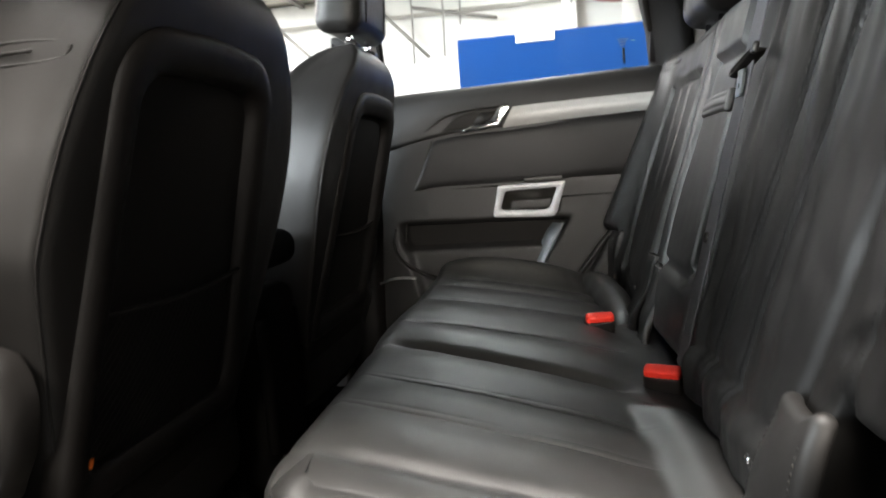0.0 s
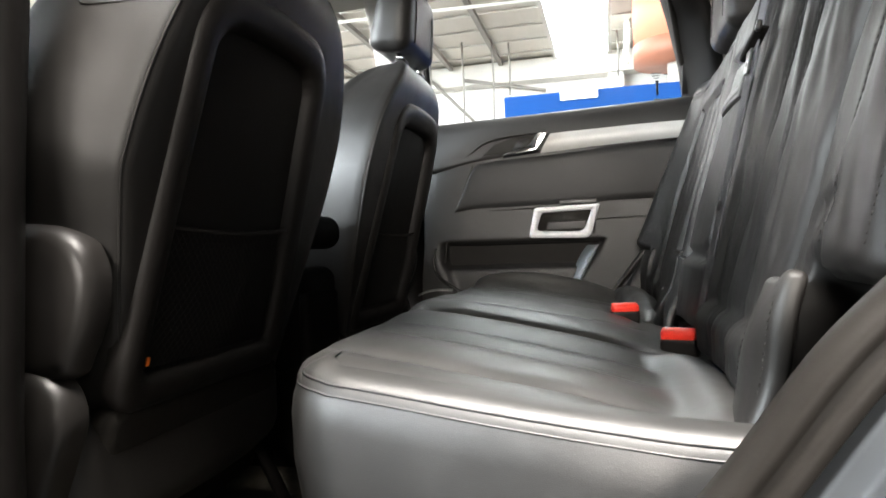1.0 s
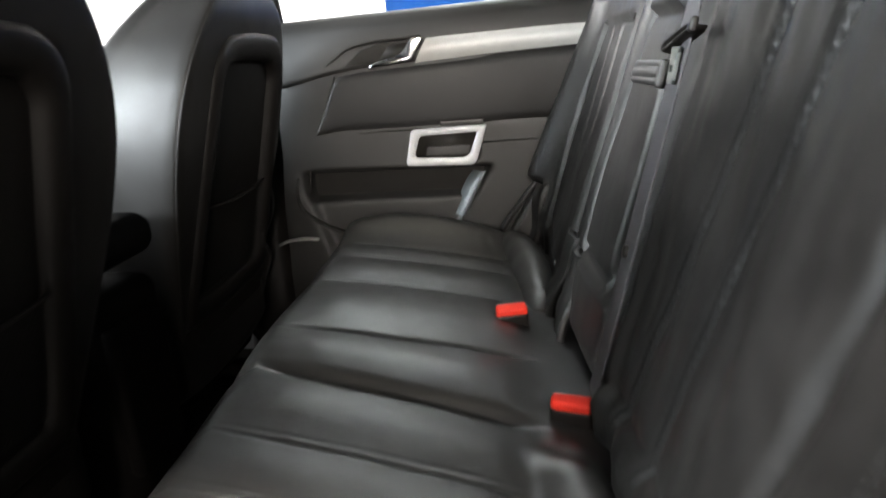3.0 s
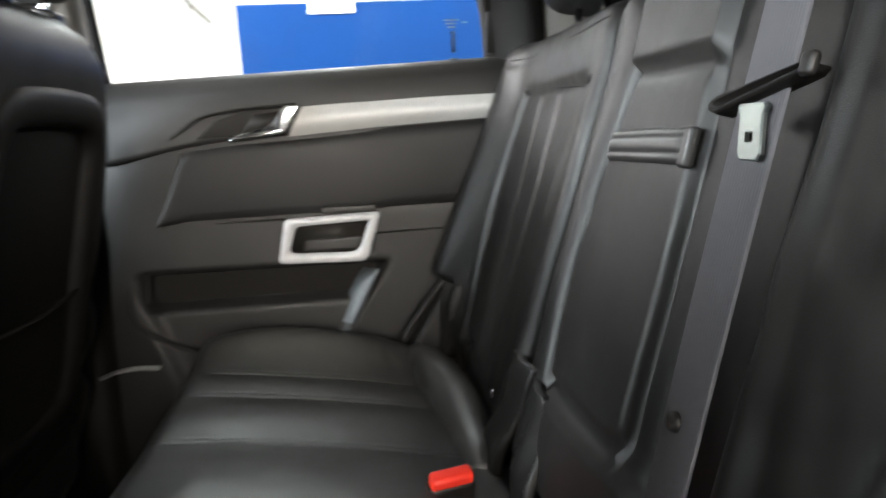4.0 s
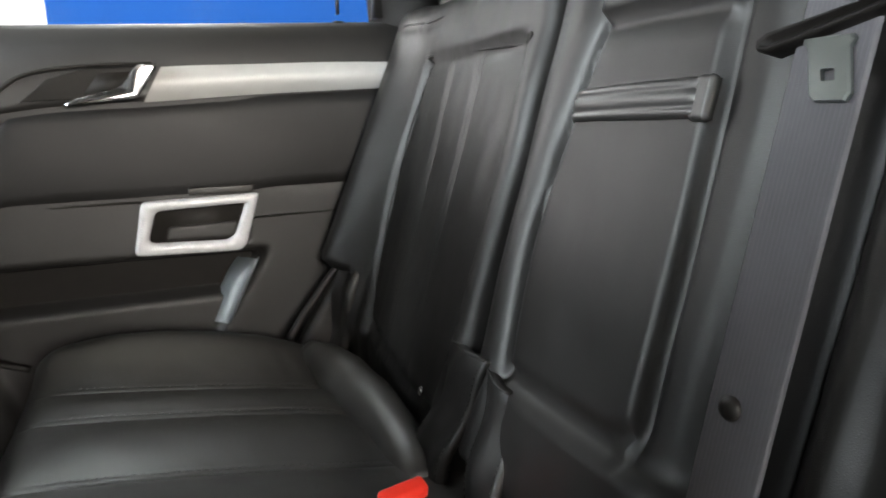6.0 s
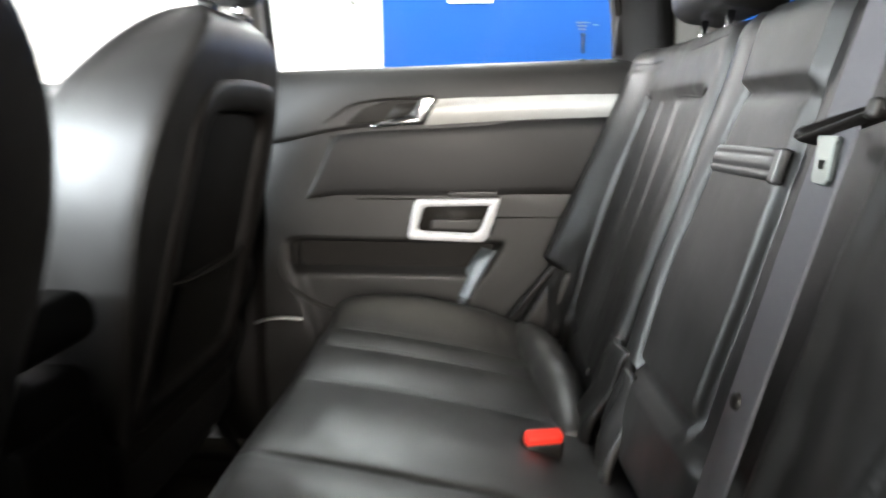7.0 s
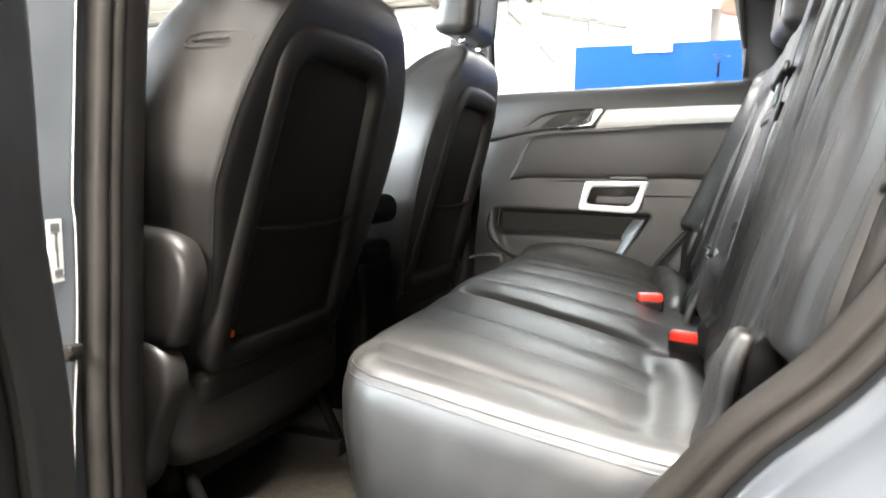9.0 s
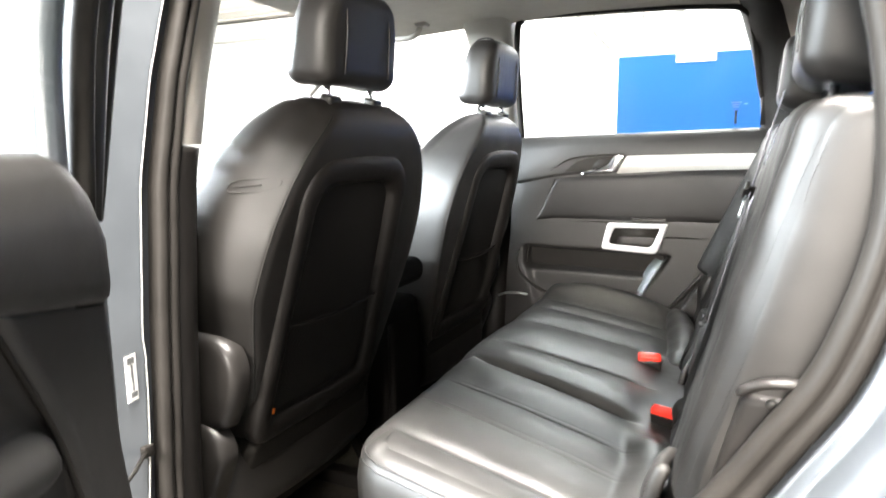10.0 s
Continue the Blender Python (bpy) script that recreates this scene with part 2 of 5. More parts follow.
def box(x0, x1, y0, y1, z0, z1, bevel=0.0):
    bm = bmesh.new()
    bmesh.ops.create_cube(bm, size=1, matrix=Matrix.Translation(((x0 + x1) / 2, (y0 + y1) / 2, (z0 + z1) / 2)) @ Matrix.Diagonal((x1 - x0, y1 - y0, z1 - z0, 1)))
    if bevel:
        bmesh.ops.bevel(bm, geom=bm.edges[:], offset=bevel, segments=2, affect="EDGES", profile=0.5)
    return bm


def disc(c, axis, r, h, seg=20, dome=0.3):
    """A domed round head on the point c, its face along axis."""
    a = Vector(axis).normalized()
    s = a.orthogonal().normalized()
    u = a.cross(s)
    rows = [[Vector(c) + a * hh + (s * math.cos(2 * math.pi * j / seg) + u * math.sin(2 * math.pi * j / seg)) * rr for j in range(seg)]
            for rr, hh in ((r, 0), (r, h * (1 - dome)), (r * 0.8, h * 0.92), (r * 0.4, h), (r * 0.02, h))]
    return loft(rows, True, True)


def groove(d, width, depth):
    """How far a soft crease sinks at the distance d from its line."""
    return -depth * math.exp(-(d / width) ** 2)


def lerp(table, v):
    """Piecewise smooth reading of a table of (position, value)."""
    if v <= table[0][0]:
        return table[0][1]
    for (a, p), (b, q) in zip(table, table[1:]):
        if v <= b:
            t = (v - a) / (b - a)
            t = t * t * (3 - 2 * t)
            return p + (q - p) * t
    return table[-1][1]


def curve(table, v):
    """Rounded reading of a table of (position, value)."""
    n = len(table)
    if v <= table[0][0]:
        return table[0][1]
    if v >= table[-1][0]:
        return table[-1][1]
    slope = lambda i: (table[min(i + 1, n - 1)][1] - table[max(i - 1, 0)][1]) / (table[min(i + 1, n - 1)][0] - table[max(i - 1, 0)][0])
    for i in range(n - 1):
        a, b = table[i][0], table[i + 1][0]
        if v <= b:
            h, t = b - a, (v - a) / (b - a)
            return ((2 * t ** 3 - 3 * t * t + 1) * table[i][1] + (t ** 3 - 2 * t * t + t) * h * slope(i)
                    + (3 * t * t - 2 * t ** 3) * table[i + 1][1] + (t ** 3 - t * t) * h * slope(i + 1))


def stitches(points, gap=0.006, size=0.0007):
    """A row of thread stitches along a line, one joined mesh."""
    P = [Vector(p) for p in points]
    bm = bmesh.new()
    left = 0.0
    for a, b in zip(P, P[1:]):
        d = b - a
        if d.length < 1e-6:
            continue
        t = d.normalized()
        s = t.orthogonal().normalized()
        u = t.cross(s)
        pos = left
        while pos + gap * 0.6 < d.length:
            c0, c1 = a + t * pos, a + t * (pos + gap * 0.62)
            ends = []
            for c in (c0, c1):
                ends.append([bm.verts.new(c + s * size * x + u * size * y) for x, y in ((1, 1), (-1, 1), (-1, -1), (1, -1))])
            for j in range(4):
                bm.faces.new((ends[0][j], ends[0][(j + 1) % 4], ends[1][(j + 1) % 4], ends[1][j]))
            bm.faces.new(ends[0])
            bm.faces.new(list(reversed(ends[1])))
            pos += gap
        left = max(0.0, pos - d.length)
    return bm
# ---- hall ----


def roof_z(y):
    """A low flat bay on the north side, a high pitched one over the rest."""
    return 3.22 if y >= 1.5 else 6.1 - abs(y) * 0.385


def hall():
    part("ground", box(-30, 30, -30, 30, -0.3, 0.0), CONCRETE, flat=True)
    tagged(bpy.data.objects["ground"], "grey concrete workshop floor", "floor", kind="structure")
    for name, b in (("wall_north", (-10, 10, 7.2, 7.4, 0, 3.4)), ("wall_south", (-10, 10, -7.4, -7.2, 0, 3.4)),
                    ("wall_west", (-10.2, -10, -7.4, 7.4, 0, 6.2)), ("wall_east", (10, 10.2, -7.4, 7.4, 0, 6.2))):
        pale = name in ("wall_north", "wall_west")
        tagged(part(name, box(*b), WALL if pale else WALL_DARK, flat=True), "white painted workshop wall" if pale else "unseen workshop wall, kept dark to cut bounced light", "wall", kind="structure")
    for name, s in (("roof_north", 1), ("roof_south", -1)):
        rows = []
        for i in range(121):
            x = -10 + i / 6
            bump = 0.008 * (i % 2)
            low = [(x, 1.5, 3.22 + bump), (x, 1.5, 5.52 + bump)] if s > 0 else []
            rows.append([(x, s * 7.3, roof_z(s * 7.3) + bump)] + low + [(x, 0, roof_z(0) + bump)])
        # the unseen south slope takes the dark wall tone, to bounce less light
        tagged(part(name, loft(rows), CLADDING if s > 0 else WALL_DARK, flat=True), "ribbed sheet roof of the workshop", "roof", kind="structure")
    for s in (1, -1):
        for x in (-4.35, -3.65, -3.0, -2.4, -1.77, -1.13, 0.95, 1.6, 2.3, 4.9):
            a, b = Vector((x, s * 7.15, roof_z(s * 7.15) - 0.05)), Vector((x + 0.1, s * 1.52, roof_z(s * 1.52) - 0.05))
            ob = part("roof_rafter", tube([a, b], 0.035, 4), BEAM, flat=True)
            tagged(ob, "grey painted steel roof rafter", "roof beam", "roof rafters", "structure")
        for y in (6.7, 6.2, 5.7, 5.2, 4.7, 4.2, 3.7):
            ob = part("roof_purlin", tube([(-9.9, s * y, roof_z(s * y) - 0.012), (9.9, s * y, roof_z(s * y) - 0.012)], 0.012, 4), BEAM_PALE, flat=True)
            tagged(ob, "thin pale steel purlin under the roof", "roof beam", "roof purlins", "structure")
    tagged(part("eave_beam", box(-9.9, 9.9, 6.95, 7.19, 2.94, 3.20, 0.01), BEAM_PALE, flat=True), "pale steel eave beam along the wall", "beam", kind="structure")
    for x in (-5.2, 0.27, 3.5, 7.0):
        tagged(part("wall_column", box(x - 0.09, x + 0.09, 6.98, 7.19, 0, 2.94, 0.008), BEAM_PALE, flat=True), "pale steel wall column", "column", "wall columns", "structure")


hall()


def roof_light(x0, x1, y0, y1):
    """A translucent panel in the roof, framed."""
    t = thing("roof_light", "white translucent roof light panel in a thin frame", "roof light", Matrix.Translation((x0, y0, 0)), "roof lights", "structure")
    d = 0.03
    c = [(x0, y0, roof_z(y0) - d), (x1, y0, roof_z(y0) - d), (x1, y1, roof_z(y1) - d), (x0, y1, roof_z(y1) - d)]
    part("panel", slab(c, (0, 0, 0.01)), SKYLIGHT, t, flat=True)
    part("frame", tube([Vector(p) - Vector((0, 0, 0.01)) for p in c], 0.03, 4, closed=True), BEAM_PALE, t, flat=True)


roof_light(-0.44, 0.20, 6.93, 1.65)
# two more glowing panels out of view, added as light sources
roof_light(-4.6, -3.4, 6.3, 2.4)
roof_light(3.0, 4.2, 6.3, 2.4)


def hall_things():
    board = thing("display_board", "tall plain blue painted board with a white card", "board", Matrix.Translation((0.4, 2.66, 0)))
    part("panel", box(-0.462, 1.75, 2.64, 2.68, 0.25, 1.785, 0.006), BLUE, board, "plain blue painted panel", flat=True)
    for x in (-0.3, 1.55):
        part("foot", join(box(x - 0.03, x + 0.03, 2.64, 2.68, 0.03, 0.26, 0.004), box(x - 0.04, x + 0.04, 2.40, 2.92, 0.0, 0.03, 0.004)), BEAM, board, flat=True)
    part("card", pad(0.107, 0.006, 0.042, 0.004, (2, 1, 2), at=(-0.024, 2.632, 1.775)), WHITE_PAPER, board, "white card clipped over the top edge")
    duct = thing("duct_column", "salmon painted round duct with a brown band", "duct", Matrix.Translation((0.77, 5.1, 0)))
    part("pipe", tube([(0.77, 5.1, 2.68), (0.77, 5.1, 3.215)], 0.37, 40), SALMON, duct)
    part("band", tube([(0.77, 5.1, 2.50), (0.77, 5.1, 2.68)], 0.375, 40), BROWN, duct)
    part("stand", tube([(0.77, 5.1, 0.0), (0.77, 5.1, 2.50)], 0.08, 12), BEAM_PALE, duct)
    for x, y, z0, z1 in ((-1.42, 6.0, 2.2, 3.9), (-1.08, 6.0, 2.25, 3.7), (-0.92, 6.2, 2.6, 3.7), (-1.9, 6.4, 2.2, 3.9), (0.28, 6.2, 2.7, 3.9)):
        z1 = roof_z(y) - 0.02
        tagged(part("hanging_cable", tube([(x, y, z0), (x + 0.01, y, (z0 + z1) / 2), (x, y, z1)], 0.011, 6), BEAM), "thin dark cable hanging from the roof", "cable", "hanging cables")
    for a, b in (((-2.03, 6.9, 3.04), (-1.42, 6.9, 2.40)), ((-1.6, 6.9, 3.0), (-0.57, 6.9, 2.78)), ((-3.4, 6.9, 3.0), (-2.6, 6.9, 2.2))):
        tagged(part("wall_brace", tube([a, b], 0.022, 6), BEAM), "dark diagonal steel wall brace", "brace", "wall braces", "structure")
    tagged(part("cable_conduit", tube([(-9, 4.45, 3.12), (9, 5.1, 3.12)], 0.018, 6), BEAM_PALE), "thin pale cable conduit under the roof", "conduit", kind="structure")
    for m in (pose(0.36, 5.9, 2.98, 0, 4, 0), pose(-3.5, 5.6, 3.1, 0, 90, 0), pose(-2.5, -5.0, 3.6, 0, 90, 0), pose(1.5, -5.0, 3.6, 0, 90, 0), pose(-4.0, -1.5, 4.6, 0, 90, 20), pose(-4.4, -2.3, 4.4, 0, 90, 20)):
        lamp = thing("tube_lamp", "lit white fluorescent tube lamp", "lamp", m, "tube lamps")
        h = 0.55 if abs(m.translation.z - 2.98) > 0.01 else 0.2
        part("tube", moved(tube([(0, 0, -h), (0, 0, h)], 0.018, 10), m), TUBE_GLOW, lamp)
        part("holder", moved(box(0.02, 0.045, -0.03, 0.03, -h - 0.03, h + 0.03, 0.004), m), BEAM_PALE, lamp, flat=True)


hall_things()

# ---- car shell ----


def shell():
    # floor carpet with the tunnel and the raised seat base
    rows = []
    for i in range(41):
        x = -1.6 + i * 0.075
        row = []
        for j in range(61):
            y = -0.74 + 1.48 * j / 60
            z = 0.42 + 0.07 * math.exp(-((y) / 0.13) ** 4) + (0.12 if x > -0.1 else 0) + 0.004 * noise.noise(Vector((x * 9, y * 9, 0)))
            row.append((x, y, z))
        rows.append(row)
    tagged(part("floor", loft(rows), FLOOR_CARPET), "dark grey carpeted car floor", "floor", kind="structure")
    # headlining
    rows = []
    for i in range(31):
        x = -1.02 + 2.35 * i / 30
        crown = 1.745 - 0.05 * ((x - 0.1) / 1.2) ** 2
        rows.append([(x, y, crown - 0.02 * (y / 0.6) ** 2 - 0.022 * max(0, (abs(y) - 0.55) / 0.16) ** 2) for y in [-0.71 + 1.42 * j / 40 for j in range(41)]])
    tagged(part("ceiling", loft(rows), FABRIC), "pale grey fabric headlining of the car", "headlining", kind="structure")
    rows = [[(x, y, z + 0.05) for x, y, z in ((p[0], p[1] * 1.06, p[2]) for p in row)] for row in rows]
    tagged(part("roof_skin", loft(rows), PAINT), "silver blue painted car roof", "car roof", kind="structure")


shell()


def prism(points, depth, mat, name, label, category, bevel=0.006):
    ob = part(name, slab(points, depth, bevel), mat, flat=False)
    return tagged(ob, label, category, kind="structure")


def far_side():
    """The side of the car across the bench: pillars, front door and quarter, seen from inside."""
    # pillar between the doors: pale above, dark below
    rows = []
    for z, y, x0, x1 in ((1.29, 0.80, -0.60, -0.455), (1.40, 0.785, -0.60, -0.45), (1.52, 0.76, -0.60, -0.445), (1.62, 0.725, -0.605, -0.44), (1.70, 0.68, -0.61, -0.435)):
        rows.append([(x0, y + 0.06, z), (x0 + 0.004, y, z), (x0 + 0.02, y - 0.018, z), ((x0 + x1) / 2, y - 0.026, z), (x1 - 0.02, y - 0.018, z), (x1 - 0.004, y, z), (x1, y + 0.06, z)])
    tagged(part("pillar_trim", loft(rows), PILLAR_PALE), "pale upper trim of the door pillar", "pillar", kind="structure")
    rows = []
    for z, y in ((0.42, 0.77), (0.7, 0.775), (1.0, 0.79), (1.29, 0.80)):
        rows.append([(-0.62, y + 0.06, z), (-0.615, y - 0.01, z), (-0.59, y - 0.03, z), (-0.50, y - 0.03, z), (-0.478, y - 0.01, z), (-0.475, y + 0.06, z)])
    tagged(part("pillar_trim_low", loft(rows), PLASTIC), "dark plastic lower pillar trim", "pillar", kind="structure")
    tagged(part("belt_anchor", join(pad(0.035, 0.014, 0.02, 0.009, (2, 1, 2), at=(-0.53, 0.745, 1.46)), tube([(-0.55, 0.735, 1.46), (-0.57, 0.73, 1.30), (-0.60, 0.72, 1.1)], [0.012, 0.014, 0.014], 8, squash=0.2)), PLASTIC_SMOOTH),
           "dark belt anchor with grey belt on the pillar", "belt anchor")
    # front door, inside
    prism([(-1.45, 0.80, 0.45), (-0.622, 0.80, 0.45), (-0.622, 0.80, 1.29), (-1.45, 0.80, 1.26)], (0, -0.03, 0), DOOR_TRIM, "door_front", "charcoal front door trim", "door", 0.008)
    prism([(-1.45, 0.83, 0.30), (0.62, 0.83, 0.30), (0.62, 0.83, 1.29), (-1.45, 0.83, 1.24)], (0, 0.05, 0), PAINT, "side_panel", "silver blue painted outer side of the car", "car side", 0.01)
    glass = part("window_front", loft([[(-1.40, 0.825, 1.26), (-0.61, 0.815, 1.30)], [(-1.25, 0.77, 1.52), (-0.61, 0.765, 1.52)], [(-1.0, 0.72, 1.665), (-0.61, 0.715, 1.685)]]), GLASS)
    glass.visible_shadow = False
    tagged(glass, "clear front side window", "window", kind="structure")
    # top rail above the windows
    rows = []
    for x, y, z in ((-1.05, 0.69, 1.66), (-0.8, 0.70, 1.69), (-0.4, 0.70, 1.70), (0.1, 0.70, 1.69), (0.5, 0.69, 1.67), (1.2, 0.66, 1.60)):
        rows.append([(x, y - 0.06, z + 0.035), (x, y - 0.02, z + 0.012), (x, y + 0.012, z - 0.01), (x, y + 0.04, z - 0.005), (x, y + 0.05, z + 0.05)])
    tagged(part("roof_rail", loft(rows), PILLAR_PALE), "pale roof rail trim over the side windows", "trim", kind="structure")
    # rear pillar: pale above, dark below
    rows = []
    for z, y, x0, x1 in ((1.20, 0.80, 0.40, 0.62), (1.32, 0.79, 0.385, 0.60), (1.42, 0.775, 0.375, 0.58), (1.55, 0.745, 0.345, 0.54), (1.66, 0.70, 0.31, 0.50), (1.72, 0.64, 0.27, 0.48)):
        rows.append([(x0, y + 0.06, z), (x0 + 0.003, y - 0.005, z), (x0 + 0.03, y - 0.035, z), ((x0 + x1) / 2, y - 0.045, z), (x1 - 0.02, y - 0.03, z), (x1, y + 0.05, z)])
    tagged(part("rear_pillar_trim", loft([r[2:] for r in rows]), PILLAR_PALE), "pale upper trim of the rear pillar", "pillar", kind="structure")
    edge = [[(r[0][0] - 0.04, r[0][1] + 0.01, r[0][2]), (r[1][0] - 0.03, r[1][1] + 0.015, r[1][2]), r[2], (r[2][0] + 0.035, r[2][1] - 0.012, r[2][2]), (r[2][0] + 0.045, r[2][1] + 0.01, r[2][2])] for r in rows]
    tagged(part("rear_pillar_edge", loft(edge), PLASTIC), "dark edge trim of the rear pillar", "pillar", kind="structure")
    rows = []
    for x in (0.62, 0.9, 1.3):
        rows.append([(x, 0.80, 0.4), (x, 0.74, 0.5), (x, 0.75, 1.0), (x, 0.78, 1.28), (x, 0.82, 1.33), (x, 0.86, 1.33)])
    tagged(part("quarter_trim", loft(rows), PLASTIC), "dark plastic boot side trim", "trim", kind="structure")
    g = part("window_quarter", loft([[(0.58, 0.82, 1.33), (1.25, 0.80, 1.36)], [(0.52, 0.75, 1.60), (1.2, 0.72, 1.58)]]), GLASS)
    g.visible_shadow = False
    tagged(g, "clear rear quarter window", "window", kind="structure")


far_side()


def near_front_door():
    prism([(-1.45, -0.80, 0.45), (-0.655, -0.80, 0.45), (-0.655, -0.80, 1.29), (-1.45, -0.80, 1.26)], (0, 0.04, 0), DOOR_TRIM, "door_near_front", "charcoal front door trim", "door", 0.008)
    prism([(-1.45, -0.88, 0.30), (-0.565, -0.88, 0.30), (-0.565, -0.88, 1.25), (-1.45, -0.88, 1.22)], (0, 0.05, 0), PAINT, "side_panel_near", "silver blue painted front door skin", "car side", 0.01)
    glass = part("window_near_front", loft([[(-1.40, -0.825, 1.26), (-0.62, -0.815, 1.30)], [(-1.25, -0.77, 1.52), (-0.61, -0.765, 1.52)], [(-1.0, -0.72, 1.665), (-0.60, -0.69, 1.685)]]), GLASS)
    glass.visible_shadow = False
    tagged(glass, "clear front side window", "window", kind="structure")


near_front_door()


def rear_end():
    prism([(1.33, -0.8, 0.35), (1.33, 0.8, 0.35), (1.33, 0.8, 1.26), (1.33, -0.8, 1.26)], (0.05, 0, 0), PLASTIC, "tailgate_trim", "dark plastic tailgate trim", "tailgate", 0.0)
    g = part("window_rear", loft([[(1.36, -0.7, 1.27), (1.36, 0.7, 1.27)], [(1.22, -0.62, 1.64), (1.22, 0.62, 1.64)]]), GLASS)
    g.visible_shadow = False
    tagged(g, "clear rear window", "window", kind="structure")
    # added panel that blocks the bright gap behind the near backrest
    prism([(0.34, -0.70, 0.45), (1.3, -0.70, 0.45), (1.3, -0.70, 0.95), (0.40, -0.70, 0.95)], (0, 0.29, 0), PLASTIC_SHADED, "gap_closing_panel", "dark panel closing the gap behind the near backrest", "trim", 0.02)
    prism([(0.50, -0.74, 0.93), (1.32, -0.74, 0.93), (1.32, 0.74, 0.93), (0.50, 0.74, 0.93)], (0, 0, 0.02), CARPET, "boot_floor", "dark carpeted boot cover", "boot floor", 0.0)


rear_end()


def front_end():
    rows = []
    for y in [-0.76 + 1.52 * j / 30 for j in range(31)]:
        hump = 0.05 * math.exp(-((y - 0.37) / 0.2) ** 4)
        rows.append([(-1.18, y, 0.55), (-1.24, y, 0.80), (-1.22, y, 1.0 + hump * 0.5), (-1.25, y, 1.13 + hump), (-1.32, y, 1.165 + hump), (-1.5, y, 1.13), (-1.78, y, 1.06)])
    tagged(part("dashboard", loft(rows), PLASTIC), "dark grained plastic dashboard", "dashboard")
    g = part("windscreen", loft([[(-1.80, y, 1.06 - 0.0 * y) for y in (-0.75, 0, 0.75)], [(-1.06 - 0.06 * (1 - abs(y)), y, 1.67) for y in (-0.6, 0, 0.6)]]), GLASS)
    g.visible_shadow = False
    tagged(g, "clear windscreen", "windscreen", kind="structure")
    for s in (-1, 1):
        tagged(part("front_pillar", tube(spline([(-1.78, s * 0.78, 1.08), (-1.42, s * 0.73, 1.40), (-1.04, s * 0.66, 1.665)], 6), 0.04, 10, squash=0.6), PILLAR_PALE), "pale trim of the windscreen pillar", "pillar", "windscreen pillars", "structure")
    prism([(-2.6, -0.85, 0.3), (-1.75, -0.85, 0.3), (-1.75, -0.85, 1.05), (-2.6, -0.80, 0.95)], (0, 1.7, 0), PAINT, "bonnet", "silver blue painted bonnet", "bonnet", 0.02)
    wheel = thing("steering_wheel", "black leather steering wheel with silver spokes", "steering wheel", pose(-1.17, 0.37, 1.165))
    m = pose(-1.17, 0.37, 1.165, 0, 64, 0)
    ring = [(0.19 * math.cos(a), 0.19 * math.sin(a), 0) for a in [2 * math.pi * i / 40 for i in range(40)]]
    part("rim", moved(tube(ring, 0.015, 12, closed=True), m), LEATHER, wheel)
    part("hub", moved(pad(0.075, 0.085, 0.025, 0.022, (3, 3, 2)), m), PLASTIC_SMOOTH, wheel)
    for a in (0, 180, 250, 290):
        p = Vector((0.18 * -math.cos(radians(a)) if a > 200 else 0, 0.18 * (1 if a == 0 else -1) if a < 200 else 0.1 * (1 if a == 250 else -1), 0))
        part("spoke", moved(tube([p * 0.35, p], 0.014, 8, squash=0.6), m), SILVER, wheel, "silver spoke")
    part("column", moved(tube([(0, 0, -0.22), (0, 0, -0.02)], 0.045, 14), m), PLASTIC_SMOOTH, wheel)
    for s in (-1, 1):
        part("stalk", moved(tube([(0.0, s * 0.04, -0.06), (0.02, s * 0.17, -0.05)], [0.008, 0.011], 8), m), PLASTIC_SMOOTH, wheel)
    con = thing("centre_console", "dark plastic centre console with a padded armrest", "console", Matrix.Translation((-0.6, 0, 0.42)))
    part("body", pad(0.26, 0.085, 0.22, 0.03, (4, 3, 4), at=(-0.73, 0.02, 0.66)), PLASTIC_SHADED, con)
    part("armrest", pad(0.15, 0.085, 0.035, 0.030, (4, 3, 2), at=(-0.600, 0.010, 0.952)), PLASTIC_SHADED, con, "black leather armrest lid")
    part("rear_panel", pad(0.012, 0.075, 0.13, 0.010, (1, 3, 3), at=(-0.475, 0.01, 0.70)), PLASTIC_SHADED, con)
    grab = thing("grab_handle", "pale plastic grab handle on the roof rail", "handle", Matrix.Translation((-0.85, 0.6, 1.69)))
    part("bar", tube(spline([(-0.98, 0.63, 1.69), (-0.96, 0.61, 1.65), (-0.86, 0.605, 1.645), (-0.76, 0.61, 1.65), (-0.74, 0.63, 1.69)], 5), 0.010, 8), PILLAR_PALE, grab)
    for x in (-0.985, -0.735):
        part("mount", pad(0.022, 0.02, 0.012, 0.008, (2, 2, 1), at=(x, 0.63, 1.695)), PILLAR_PALE, grab)


front_end()
# ---- near side: door pillar, open door, rear jamb ----
PILLAR = [(0.30, -0.80), (0.75, -0.797), (0.85, -0.791), (1.02, -0.782), (1.235, -0.765), (1.39, -0.733), (1.48, -0.706), (1.60, -0.668), (1.70, -0.63)]


def pillar_y(z):
    for (a, p), (b, q) in zip(PILLAR, PILLAR[1:]):
        if z <= b:
            return p + (q - p) * (z - a) / (b - a)
    return PILLAR[-1][1]


